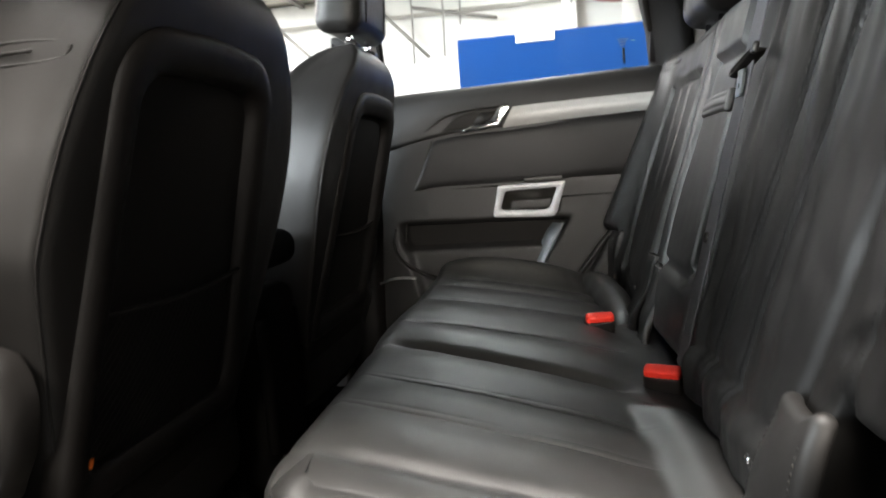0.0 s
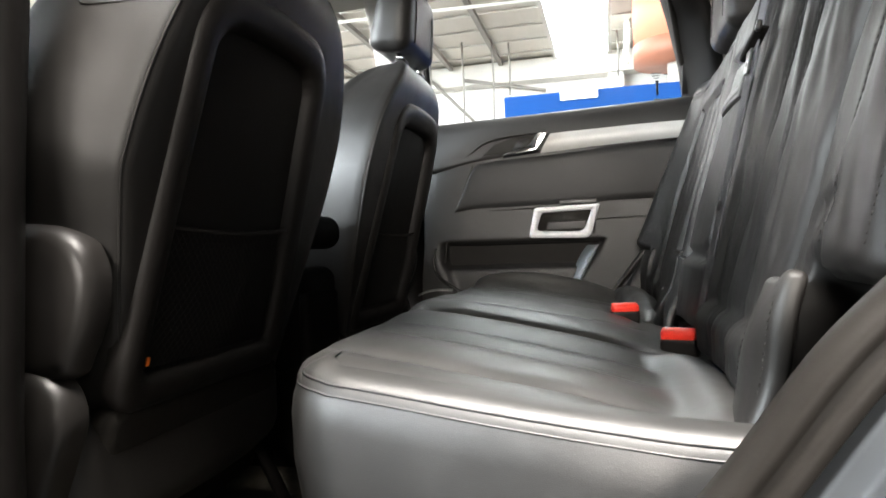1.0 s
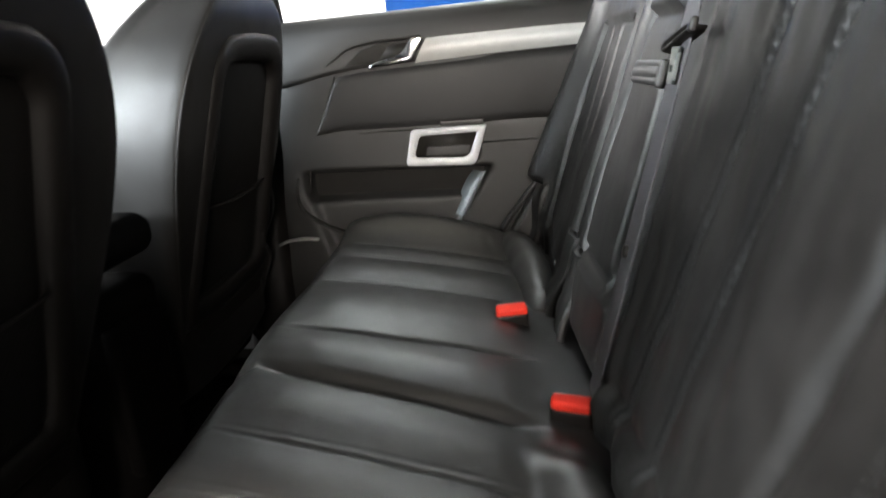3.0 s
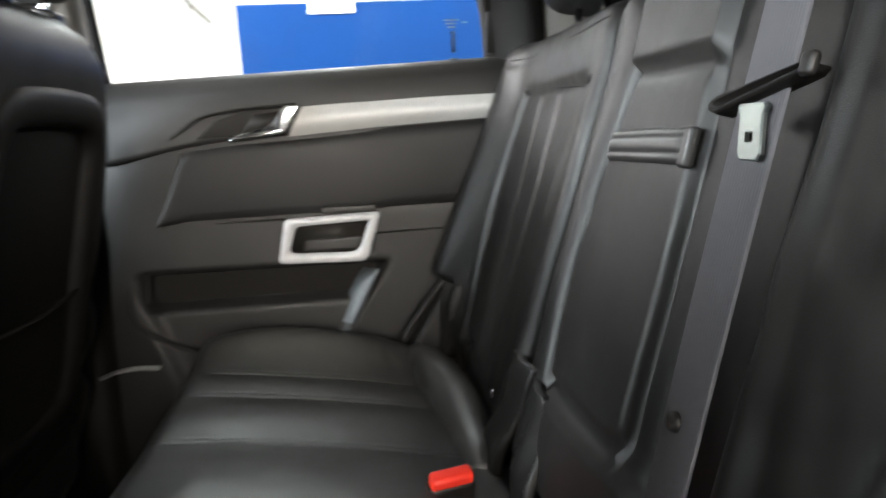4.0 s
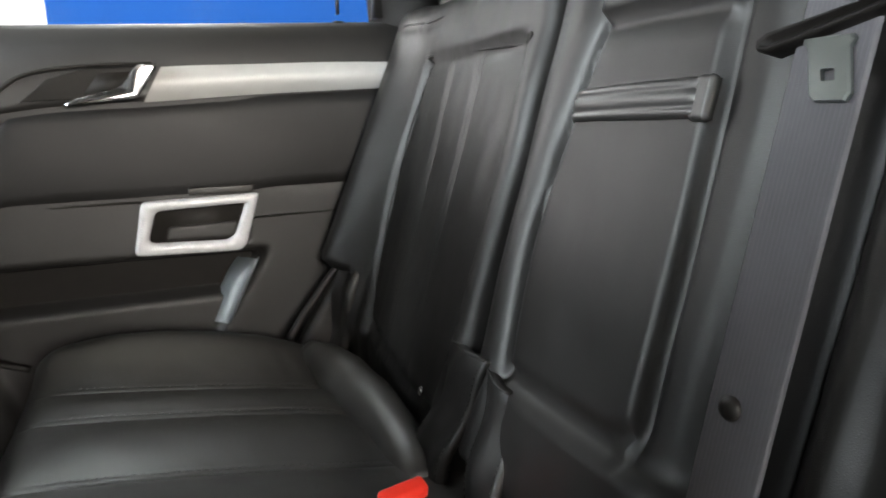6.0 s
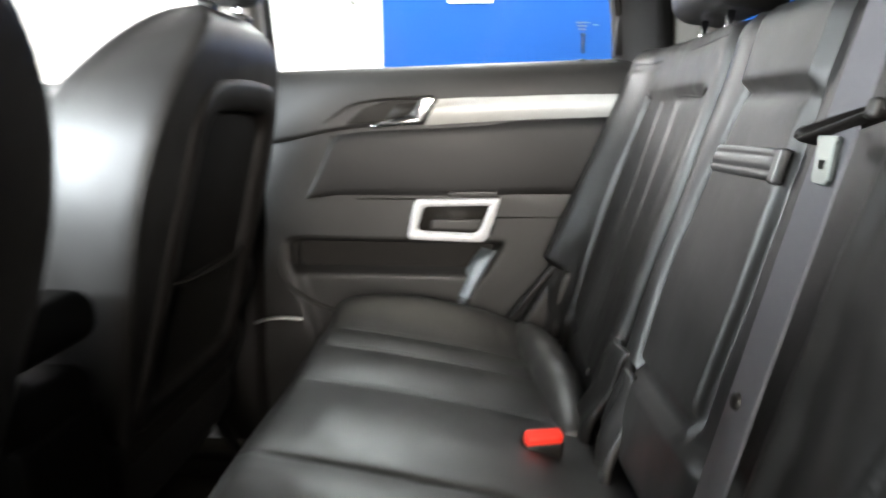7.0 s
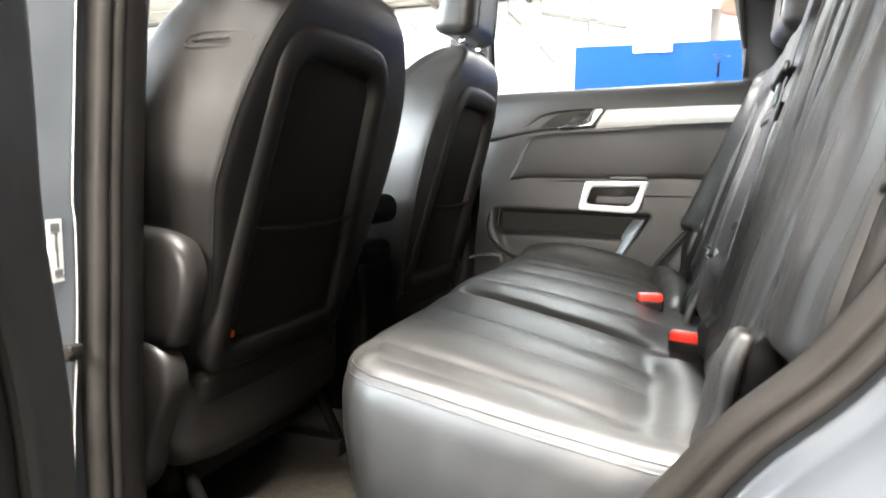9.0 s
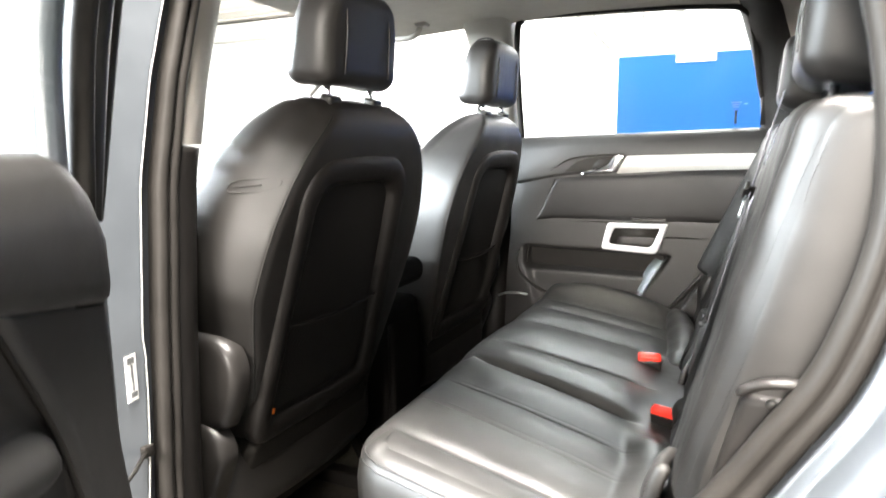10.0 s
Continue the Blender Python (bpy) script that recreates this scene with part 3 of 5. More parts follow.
def near_pillar():
    zs = [0.30 + 1.40 * i / 56 for i in range(57)]
    wave = lambda z: 0.006 * math.sin(z * 9) if z < 1.0 else 0.0

    def sheet(name, section, mat, label, category):
        rows = [[(x, pillar_y(z) + y + (wave(z) if k in edge else 0), z) for k, (x, y) in enumerate(section)] for z in zs]
        return tagged(part(name, loft(rows), mat), label, category, kind="structure")

    edge = (4, 5)
    sheet("pillar_jamb", [(-0.80, -0.115), (-0.56, -0.105), (-0.505, -0.095), (-0.485, -0.075), (-0.474, -0.021), (-0.470, -0.0175), (-0.474, -0.0145), (-0.486, -0.012), (-0.484, 0.006), (-0.50, 0.02)], PAINT, "silver blue painted door jamb", "door jamb")
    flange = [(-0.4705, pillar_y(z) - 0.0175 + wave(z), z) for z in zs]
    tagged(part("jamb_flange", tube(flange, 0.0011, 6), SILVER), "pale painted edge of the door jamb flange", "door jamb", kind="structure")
    edge = ()
    arc = lambda cx, cy, r, a0, a1: [(cx + r * math.cos(radians(a0 + (a1 - a0) * i / 6)), cy + r * math.sin(radians(a0 + (a1 - a0) * i / 6))) for i in range(7)]
    sheet("door_seal", [(-0.49, 0.006)] + arc(-0.468, 0.017, 0.011, -90, 70) + arc(-0.466, 0.036, 0.010, -70, 90) + [(-0.50, 0.047)], RUBBER, "dark rubber door seal", "seal")
    zt = 1.285
    low, high = [z for z in zs if z <= zt] + [zt], [zt + 0.004] + [z for z in zs if z > zt + 0.01]
    sec = [(-0.475, 0.040), (-0.462, 0.050), (-0.464, 0.075), (-0.478, 0.098), (-0.51, 0.122), (-0.55, 0.136), (-0.62, 0.14), (-0.66, 0.10)]
    rows = [[(x, pillar_y(z) + y, z) for x, y in sec] for z in low]
    rows.append([(x - 0.01, pillar_y(zt) + y - 0.03, zt + 0.004) for x, y in sec])
    tagged(part("pillar_cover_low", loft(rows), PLASTIC), "dark plastic lower pillar cover", "pillar", kind="structure")
    sec = [(-0.478, 0.038), (-0.468, 0.047), (-0.470, 0.072), (-0.484, 0.105), (-0.515, 0.138), (-0.555, 0.157), (-0.62, 0.16), (-0.66, 0.11)]
    rows = [[(x, pillar_y(z) + y, z) for x, y in sec] for z in high]
    tagged(part("pillar_cover_high", loft(rows), PILLAR_PALE), "pale upper pillar cover", "pillar", kind="structure")
    tag = thing("jamb_label", "white printed label stuck on the painted jamb", "label", Matrix.Translation((-0.47, -0.825, 0.91)))
    m = pose(-0.4725, -0.824, 0.945, 0, 0, 10)
    part("sheet", moved(box(-0.001, 0.0, -0.011, 0.011, -0.036, 0.036), m), WHITE_PAPER, tag, flat=True)
    for k, (z, w, h) in enumerate(((0.027, 0.014, 0.010), (0.010, 0.004, 0.022), (-0.008, 0.003, 0.024), (-0.026, 0.012, 0.008))):
        part("print_bar", moved(box(0.0002, 0.0006, -w / 2 + 0.001 * k, w / 2 + 0.001 * k, z - h / 2, z + h / 2), m), LABEL_PRINT, tag, flat=True)
    chk = thing("door_check", "dark steel door check strap on the jamb", "door check", Matrix.Translation((-0.465, -0.81, 0.82)))
    part("bracket", pad(0.008, 0.010, 0.010, 0.004, (1, 1, 1), at=(-0.474, -0.808, 0.822)), RUBBER, chk)
    part("strap", tube([(-0.47, -0.815, 0.82), (-0.44, -0.86, 0.816), (-0.41, -0.92, 0.812)], 0.006, 6, squash=0.5), RUBBER, chk)


near_pillar()


def open_door():
    """The near rear door, swung wide open."""
    turn = 66
    m = Matrix.Translation((-0.29, -0.985, 0)) @ pose(0, 0, 0, 0, 0, -turn)
    d = thing("open_rear_door", "open rear door with charcoal trim and black window seal", "car door", m)

    def put(name, bm, mat, label="", parent=d, flat=False):
        return part(name, moved(bm, m), mat, parent, label, flat)

    crease = lambda s: 1.148 + 0.17 * min(0.25, s - 0.13)
    edge_s = lambda z: lerp([(0.40, 0.06), (0.85, 0.066), (1.05, 0.092), (1.30, 0.10)], z)
    seam_s = lambda z: curve([(0.40, 0.16), (0.70, 0.128), (0.86, 0.136), (0.935, 0.150), (0.974, 0.164), (1.044, 0.187), (1.112, 0.222), (1.167, 0.252)], z)

    # along x from the hinge, y towards the inside of the car, z up
    put("skin", slab([(0.0, -0.03, 0.36), (0.98, -0.03, 0.40), (1.0, -0.03, 1.22), (0.0, -0.03, 1.20)], (0, -0.05, 0), 0.02), PAINT, "silver blue painted outer skin")
    put("inner_sheet", slab([(0.03, -0.028, 0.36), (0.98, -0.028, 0.40), (1.0, -0.028, 1.21), (0.03, -0.028, 1.20)], (0, 0.05, 0), 0.012), PAINT)
    soft = lambda d, w: 0.5 + 0.5 * math.tanh(d / w)
    # padded upper roll with a rounded front corner
    rows = []
    for i in range(46):
        k = i / 45
        s = 0.100 + 0.84 * k * k * (1.2 - 0.2 * k)
        e = math.sqrt(max(0.0, 1 - max(0.0, 1 - (s - 0.100) / 0.03) ** 2))
        top = 1.286 - 0.055 * max(0.0, 1 - (s - 0.100) / 0.06) ** 2
        lo = crease(max(s, 0.12))
        rows.append([(s, -0.005, top - 0.02)] + [(s, 0.012 + e * (y + 0.0), z) for y, z in ((0.022, top), (0.040, top - 0.008), (0.052, top - 0.025), (0.060, top - 0.05), (0.063, (top + lo) / 2), (0.064, lo + 0.02), (0.062, lo + 0.008), (0.056, lo + 0.001), (0.040, lo - 0.001))])
    put("upper_trim", loft(rows), DOOR_TRIM, "charcoal padded upper door trim")
    rows = []
    for i in range(90):
        k = i / 89
        row = []
        for j in range(71):
            z = 0.40 + 0.755 * j / 70
            s0 = edge_s(z)
            s = s0 + (0.95 - s0) * (0.35 * k + 0.65 * k ** 2.2)
            z = 0.40 + (crease(max(s, 0.12)) - 0.402) * j / 70
            e = math.sqrt(max(0.0, 1 - max(0.0, 1 - (s - s0) / 0.018) ** 2))
            inn = soft(s - seam_s(z), 0.006)
            y = 0.012 + 0.048 * e
            y += -0.016 * inn + 0.030 * inn * soft(s - 0.20, 0.012) * math.exp(-((z - 1.035 - 0.08 * (s - 0.2)) / 0.022) ** 4)
            y -= 0.006 * math.exp(-((s - seam_s(z)) / 0.0035) ** 2)
            row.append((s, y, z))
        rows.append(row)
    put("lower_trim", loft(rows), DOOR_TRIM, "charcoal lower door trim with a recessed panel")
    put("trim_seam", tube([(seam_s(z) + 0.001, 0.054, z) for z in [0.60 + 0.555 * i / 40 for i in range(41)]], 0.0032, 6), RUBBER)
    put("door_pull", tube(spline([(0.24, 0.075, 0.90), (0.32, 0.095, 0.865), (0.45, 0.10, 0.875), (0.60, 0.09, 0.92)], 6), 0.018, 10), PLASTIC_SMOOTH, "dark rounded door pull")
    # window frame
    for y, r, x0, lean, mat, nm in ((-0.012, 0.016, 0.062, 0.0, PAINT, "window_frame"), (0.0, 0.014, 0.036, 0.015, RUBBER, "seal"), (-0.008, 0.016, 0.014, 0.03, PLASTIC_SMOOTH, "inner_frame"), (-0.02, 0.016, -0.010, 0.045, RUBBER, "seal")):
        line = spline([(x0, y, 1.21), (x0 - lean, y + 0.01, 1.40), (x0 - lean * 0.5 + 0.03, y + 0.075, 1.60), (x0 + 0.11, y + 0.11, 1.685), (0.5, y + 0.115, 1.70), (0.85, y + 0.10, 1.66), (0.93, y + 0.06, 1.50), (0.95, y, 1.24)], 6)
        put(nm, tube(line, r, 8), mat)
    g = put("pane", loft([[(0.07, -0.01, 1.25), (0.92, -0.01, 1.27)], [(0.09, 0.05, 1.50), (0.92, 0.045, 1.48)], [(0.28, 0.095, 1.68), (0.84, 0.09, 1.66)]]), GLASS, "clear door window")
    g.visible_shadow = False


open_door()


def rear_jamb():
    """Rear edge of the near door opening: seal, plastic cover and painted flange."""
    line = spline([(0.02, -0.80, 0.56), (0.10, -0.80, 0.64), (0.19, -0.80, 0.752), (0.25, -0.80, 0.835), (0.316, -0.795, 0.905), (0.38, -0.79, 1.005), (0.43, -0.785, 1.10), (0.46, -0.775, 1.25), (0.43, -0.745, 1.45), (0.36, -0.70, 1.62)], 8)
    seal, cover, paint = [], [], []
    for i, p in enumerate(line):
        q = line[min(i + 1, len(line) - 1)]
        o = line[max(i - 1, 0)]
        n = Vector((q - o).cross(Vector((0, 1, 0)))).normalized()
        if n.x < 0:
            n = -n
        Y = Vector((0, 1, 0))
        prof = [(-0.004, 0.03), (-0.012, 0.018), (-0.012, 0.002), (-0.006, -0.010), (0.004, -0.012), (0.008, -0.004), (0.012, -0.014), (0.022, -0.016), (0.028, -0.004), (0.026, 0.012)]
        seal.append([p + n * a + Y * b for a, b in prof])
        cover.append([p + n * a + Y * b for a, b in ((-0.002, 0.028), (0.0, 0.045), (0.012, 0.085), (0.03, 0.11), (0.08, 0.12))])
        paint.append([p + n * a + Y * b for a, b in ((0.024, 0.008), (0.030, -0.010), (0.034, -0.018), (0.044, -0.020), (0.046, -0.030), (0.06, -0.060), (0.085, -0.085), (0.14, -0.10), (0.34, -0.105), (0.6, -0.09))])
    tagged(part("rear_seal", loft(seal), RUBBER), "black rubber seal round the rear door opening", "seal", kind="structure")
    tagged(part("rear_jamb_cover", loft(cover), PLASTIC), "dark plastic cover beside the seat", "trim", kind="structure")
    tagged(part("rear_wing", loft(paint), PAINT), "silver blue painted rear wing and door jamb", "car side", kind="structure")
    tagged(part("door_sill", loft([[(x, -0.70, 0.47), (x, -0.74, 0.475), (x, -0.80, 0.46), (x, -0.84, 0.42), (x, -0.87, 0.36), (x, -0.88, 0.25)] for x in (-0.8, -0.3, 0.0, 0.2, 0.5)]), PAINT), "silver blue painted door sill", "door sill", kind="structure")
    tagged(part("side_trim", loft([[(x0 + (1.33 - x0) * k, -0.675, z) for k in (0, 0.05, 0.4, 1)] for z, x0 in ((0.45, 0.40), (0.7, 0.44), (0.9, 0.50), (1.1, 0.55), (1.3, 0.60))]), PLASTIC_SHADED), "dark plastic boot side trim", "trim", kind="structure")


rear_jamb()

# ---- far rear door ----


def sill_z(x):
    return 1.306 + (x + 0.39) * 0.030


def strip_low(x):
    return curve([(-0.43, 1.145), (-0.24, 1.178), (-0.05, 1.189), (0.15, 1.200), (0.6, 1.214)], x)


def far_door():
    d = thing("rear_door", "closed rear door with charcoal trim and silver strip", "car door", Matrix.Translation((0.0, 0.80, 0.45)))
    front = lambda z: lerp([(0.45, -0.485), (0.75, -0.473), (1.05, -0.452), (1.32, -0.425)], z)
    # lower panel with the recessed map pocket
    rows, nx, nz = [], 150, 110
    for i in range(nx + 1):
        row = []
        for j in range(nz + 1):
            z = 0.45 + (1.20 - 0.45) * j / nz
            x = front(z) + (0.62 - front(z)) * i / nx
            right = 0.017 + (z - 0.789) * 0.62
            y = 0.762
            band = 0.5 - 0.5 * math.tanh((z - 0.915 + 0.01 * (x + 0.2)) / 0.004)
            inx = (0.5 - 0.5 * math.tanh((x - right) / 0.006)) * (0.5 + 0.5 * math.tanh((x + 0.395 - 0.03 * max(0, (0.86 - z) / 0.1)) / 0.01))
            lip = 0.5 + 0.5 * math.tanh((z - 0.842) / 0.006)
            y += 0.055 * band * inx * lip + 0.020 * band * inx * (1 - lip)
            # soft roll above the band
            y += 0.004 * (0.5 + 0.5 * math.tanh((z - 1.03) / 0.01)) * (0.5 + 0.5 * math.tanh((x - 0.09) / 0.02))
            y += 0.012 * max(0, (-0.30 - x) / 0.15) ** 2
            if -0.095 < x < 0.07 and 0.935 < z < 1.008:
                y += 0.022
            row.append((x, y, z))
        rows.append(row)
    part("lower_panel", loft(rows), DOOR_TRIM, d, "charcoal grained lower door panel")
    # a dark sheet in the recess stands in for the shade under the band
    part("pocket_shade", slab([(-0.40, 0.8155, 0.846), (0.045, 0.8155, 0.846), (0.082, 0.8155, 0.905), (-0.395, 0.8155, 0.909)], (0, -0.002, 0)), PANEL_CLOTH, d, "dark sheet standing in for shade in the door pocket", flat=True)
    # pale end piece of the pocket
    rows = []
    for i in range(13):
        t = i / 12
        x0, x1, z = -0.012 + 0.052 * t + 0.012 * t ** 6, 0.022 + 0.061 * t, 0.785 + 0.115 * t
        o = 0.03 * max(0.0, t - 0.88)
        rows.append([(x0, 0.806, z), (x0 + 0.002, 0.790 + o, z), (x0 + 0.55 * (x1 - x0), 0.772 + o, z), (x1 - 0.004, 0.757 + o, z), (x1, 0.756 + o, z), (x1 + 0.003, 0.760 + o, z), (x1 + 0.004, 0.790, z)])
    part("pocket_end", loft(rows), GREY_TRIM, d, "pale satin end piece of the door pocket")
    part("pocket_lip", tube(spline([(-0.42, 0.775, 0.905), (-0.43, 0.772, 0.86), (-0.415, 0.768, 0.815), (-0.36, 0.764, 0.775), (-0.30, 0.762, 0.75)], 6), 0.006, 8), PLASTIC, d)
    # padded vinyl insert
    rows = []
    for i in range(61):
        x = -0.352 + 0.93 * i / 60
        zb = 1.017 + 0.006 * (0.5 + 0.5 * math.tanh((x - 0.10) / 0.02))
        zt = strip_low(x) - 0.002
        slant = 1.017 + (x + 0.352) * 2.30
        zt = max(zb + 0.004, min(zt, slant))
        row = []
        for j in range(13):
            t = j / 12
            edge = min(t, 1 - t) * 12
            y = 0.762 - 0.005 * (1 - math.exp(-edge / 1.0)) - 0.003 * math.sin(math.pi * t)
            row.append((x, y + (0.008 if j in (0, 12) else 0), zb + (zt - zb) * t))
        rows.append(row)
    part("padded_insert", loft(rows), DOOR_VINYL, d, "soft charcoal vinyl insert")
    # upper trim rolling up to the glass
    rows = []
    for i in range(61):
        x = -0.43 + 1.05 * i / 60
        s, b = sill_z(x), strip_low(x)
        rows.append([(x, 0.768, b - 0.004), (x, 0.758, b), (x, 0.757, b + 0.01), (x, 0.765, b + (s - b) * 0.45), (x, 0.772, b + (s - b) * 0.7), (x, 0.785, s - 0.012), (x, 0.80, s - 0.003), (x, 0.815, s), (x, 0.832, s - 0.004), (x, 0.836, s - 0.03)])
    part("upper_trim", loft(rows), DOOR_TRIM, d, "charcoal upper door trim")
    # silver strip
    rows = []
    for i in range(41):
        x = -0.078 + 0.70 * i / 40
        lo, hi = strip_low(x) - 0.004, strip_low(x) + lerp([(-0.08, 0.053), (0.15, 0.047), (0.6, 0.038)], x)
        k = 0.030 * max(0, 1 - i / 1.0)
        rows.append([(x + 0.032 * t if i == 0 else x + 0.032 * t * max(0, 1 - i / 6), 0.760 - 0.014 * math.sin(math.pi * (0.08 + 0.84 * t)), lo + (hi - lo) * t) for t in [j / 10 for j in range(11)]])
    part("silver_strip", loft(rows), SILVER, d, "satin silver painted strip")
    # handle and its cup; a flat dark plate stands in for the cup's shadow
    part("handle_cup", slab([(-0.255, 0.757, 1.187), (-0.088, 0.757, 1.193), (-0.058, 0.757, 1.243), (-0.16, 0.757, 1.238), (-0.215, 0.757, 1.222)], (0, -0.005, 0), 0.003), RUBBER, d, "dark handle cup")
    part("cup_shade_plate", slab([(-0.165, 0.752, 1.198), (-0.098, 0.752, 1.199), (-0.080, 0.752, 1.234), (-0.14, 0.752, 1.230)], (0, -0.002, 0)), RUBBER, d)
    blade = [(-0.193, 1.1825), (-0.175, 1.192), (-0.150, 1.197), (-0.120, 1.1995), (-0.103, 1.208), (-0.090, 1.236), (-0.080, 1.243), (-0.052, 1.2435), (-0.083, 1.1925), (-0.092, 1.189), (-0.125, 1.187), (-0.160, 1.183), (-0.190, 1.178)]
    part("handle", slab([(x, 0.752 - 0.004 * min(1, max(0, (x + 0.19) / 0.05)), z) for x, z in blade], (0, -0.013, 0), 0.004, 3), CHROME_SATIN, d, "chrome door handle")
    part("front_curve", tube(spline([(-0.43, 0.772, 1.157), (-0.35, 0.764, 1.165), (-0.29, 0.760, 1.20), (-0.245, 0.757, 1.228), (-0.17, 0.756, 1.241), (-0.06, 0.756, 1.247)], 6), 0.003, 6), RUBBER, d)
    part("front_curve", tube(spline([(-0.392, 0.775, 0.86), (-0.381, 0.772, 0.93), (-0.352, 0.768, 1.015), (-0.320, 0.764, 1.09), (-0.288, 0.760, 1.162)], 6), 0.003, 6), RUBBER, d)
    part("panel_joint", tube([(-0.39, 0.772, 1.017), (-0.2, 0.762, 1.018), (-0.1, 0.760, 1.018)], 0.0025, 6), RUBBER, d)
    part("panel_joint", tube([(0.07, 0.762, 0.976), (0.2, 0.763, 0.978), (0.45, 0.765, 0.98)], 0.0025, 6), RUBBER, d)
    # grip frame
    def ring(c, k=0.0):
        a = [(-0.101 + k, 1.018 - k * 0.8), (0.093 - k * 1.2, 1.022 - k * 0.8), (0.062 - k * 0.9, 0.921 + k), (-0.120 + k * 1.1, 0.927 + k)]
        out, r = [], (0.010, 0.006, 0.02, 0.014)
        for n, (p, q, o) in enumerate(zip(a, a[1:] + a[:1], a[-1:] + a[:-1])):
            p, q, o = Vector(p), Vector(q), Vector(o)
            u, v = (o - p).normalized(), (q - p).normalized()
            rr = r[n]
            for t in [j / 5 for j in range(6)]:
                s = p + u * rr * (1 - t) ** 2 + v * rr * t ** 2
                out.append(Vector((s.x, c, s.y)))
        return out

    g = part("grip_frame", loft([ring(0.762), ring(0.747), ring(0.7435, 0.003), ring(0.7425, 0.010), ring(0.744, 0.0165), ring(0.749, 0.020), ring(0.762, 0.022)], True), SATIN, d, "bright satin silver grip frame")
    part("grip_cup", loft([ring(0.752, 0.0205), ring(0.7685, 0.022), ring(0.770, 0.026), ring(0.763, 0.031), ring(0.760, 0.037)], True, True), RUBBER, g, "dark grip cup")
    part("grip_bar", pad(0.060, 0.008, 0.015, 0.007, (5, 2, 3), f=lambda p: Vector((p.x - 0.008 + 0.25 * p.z, p.y + 0.757, p.z * (1 + 1.5 * p.x) + 0.961))), DOOR_TRIM, g, "dark plastic grip bar")
    for x in (-0.04, 0.025):
        part("screw_cover", disc((x, 0.762, 0.980), (0, -1, 0), 0.006, 0.004, 14), RUBBER, g)
    part("grip_tab", pad(0.055, 0.004, 0.007, 0.003, (3, 1, 1), at=(0.03, 0.757, 1.031)), PLASTIC_SMOOTH, d)
    # lock pin
    part("lock_pin", join(tube([(0.271, 0.812, 1.34), (0.271, 0.812, 1.378)], 0.0035, 10), disc((0.271, 0.812, 1.378), (0, 0, 1), 0.005, 0.005, 12), disc((0.271, 0.812, sill_z(0.271) - 0.004), (0, 0, 1), 0.011, 0.006, 14)), PLASTIC_SMOOTH, d, "dark lock pin")
    # window frame and pane
    line = [(-0.43, 0.815, 1.30), (-0.432, 0.79, 1.42), (-0.43, 0.755, 1.56), (-0.418, 0.722, 1.665), (-0.40, 0.712, 1.69), (-0.36, 0.708, 1.70), (0.0, 0.706, 1.695), (0.22, 0.706, 1.68), (0.28, 0.712, 1.665), (0.305, 0.735, 1.62), (0.335, 0.785, 1.46), (0.345, 0.80, 1.42)]
    part("window_frame", tube(spline(line, 5), 0.011, 8), RUBBER, d, "black rubber window frame")
    part("rear_frame", slab([(0.340, 0.80, 1.335), (0.46, 0.80, 1.335), (0.43, 0.775, 1.45), (0.385, 0.745, 1.57), (0.345, 0.785, 1.45)], (0, 0.03, 0.0)), PLASTIC, d, "dark rear window triangle")
    w = part("pane", loft([[(-0.43, 0.826, 1.28), (0.35, 0.826, 1.32)], [(-0.43, 0.785, 1.48), (0.33, 0.785, 1.49)], [(-0.41, 0.715, 1.70), (0.28, 0.715, 1.68)]]), GLASS, d, "clear door window")
    w.visible_shadow = False
    part("glass_mark", join(*[box(x, x + w2, 0.8215, 0.822, z, z + 0.003) for x, w2, z in ((0.255, 0.03, 1.405), (0.258, 0.022, 1.398), (0.262, 0.016, 1.391), (0.292, 0.012, 1.40))]), LABEL_PRINT, d, flat=True)


far_door()
# ---- rear bench ----
SEAMS = (-0.408, -0.312, 0.232, 0.388, 0.482)
FLUTES = [(-0.522, 0.011, 0.0055), (-0.165, 0.012, 0.013), (-0.018, 0.005, 0.005)]
for seam_y in SEAMS:
    # a raised fold, the seam beside it and a fine top stitch
    FLUTES += [(seam_y - 0.010, 0.008, -0.0004), (seam_y, 0.0024, 0.0020), (seam_y + 0.012, 0.0022, 0.0006)]


def cushion_base(x):
    return curve([(-0.26, 0.800), (-0.22, 0.803), (-0.15, 0.7955), (-0.08, 0.785), (0.07, 0.759), (0.18, 0.735), (0.26, 0.722)], x)


def near_flare(x, y):
    """How far a seam of the cushion wanders across it on its way back."""
    k = max(0.0, min(1.0, (-0.30 - y) / 0.30))
    skew = lerp([(-0.55, 0.0), (-0.41, 0.07), (-0.31, 0.12), (-0.165, 0.16), (-0.02, 0.02), (0.2, 0.0)], y)
    return -0.052 * max(0.0, min(1.0, (x + 0.22) / 0.44)) * k - skew * x


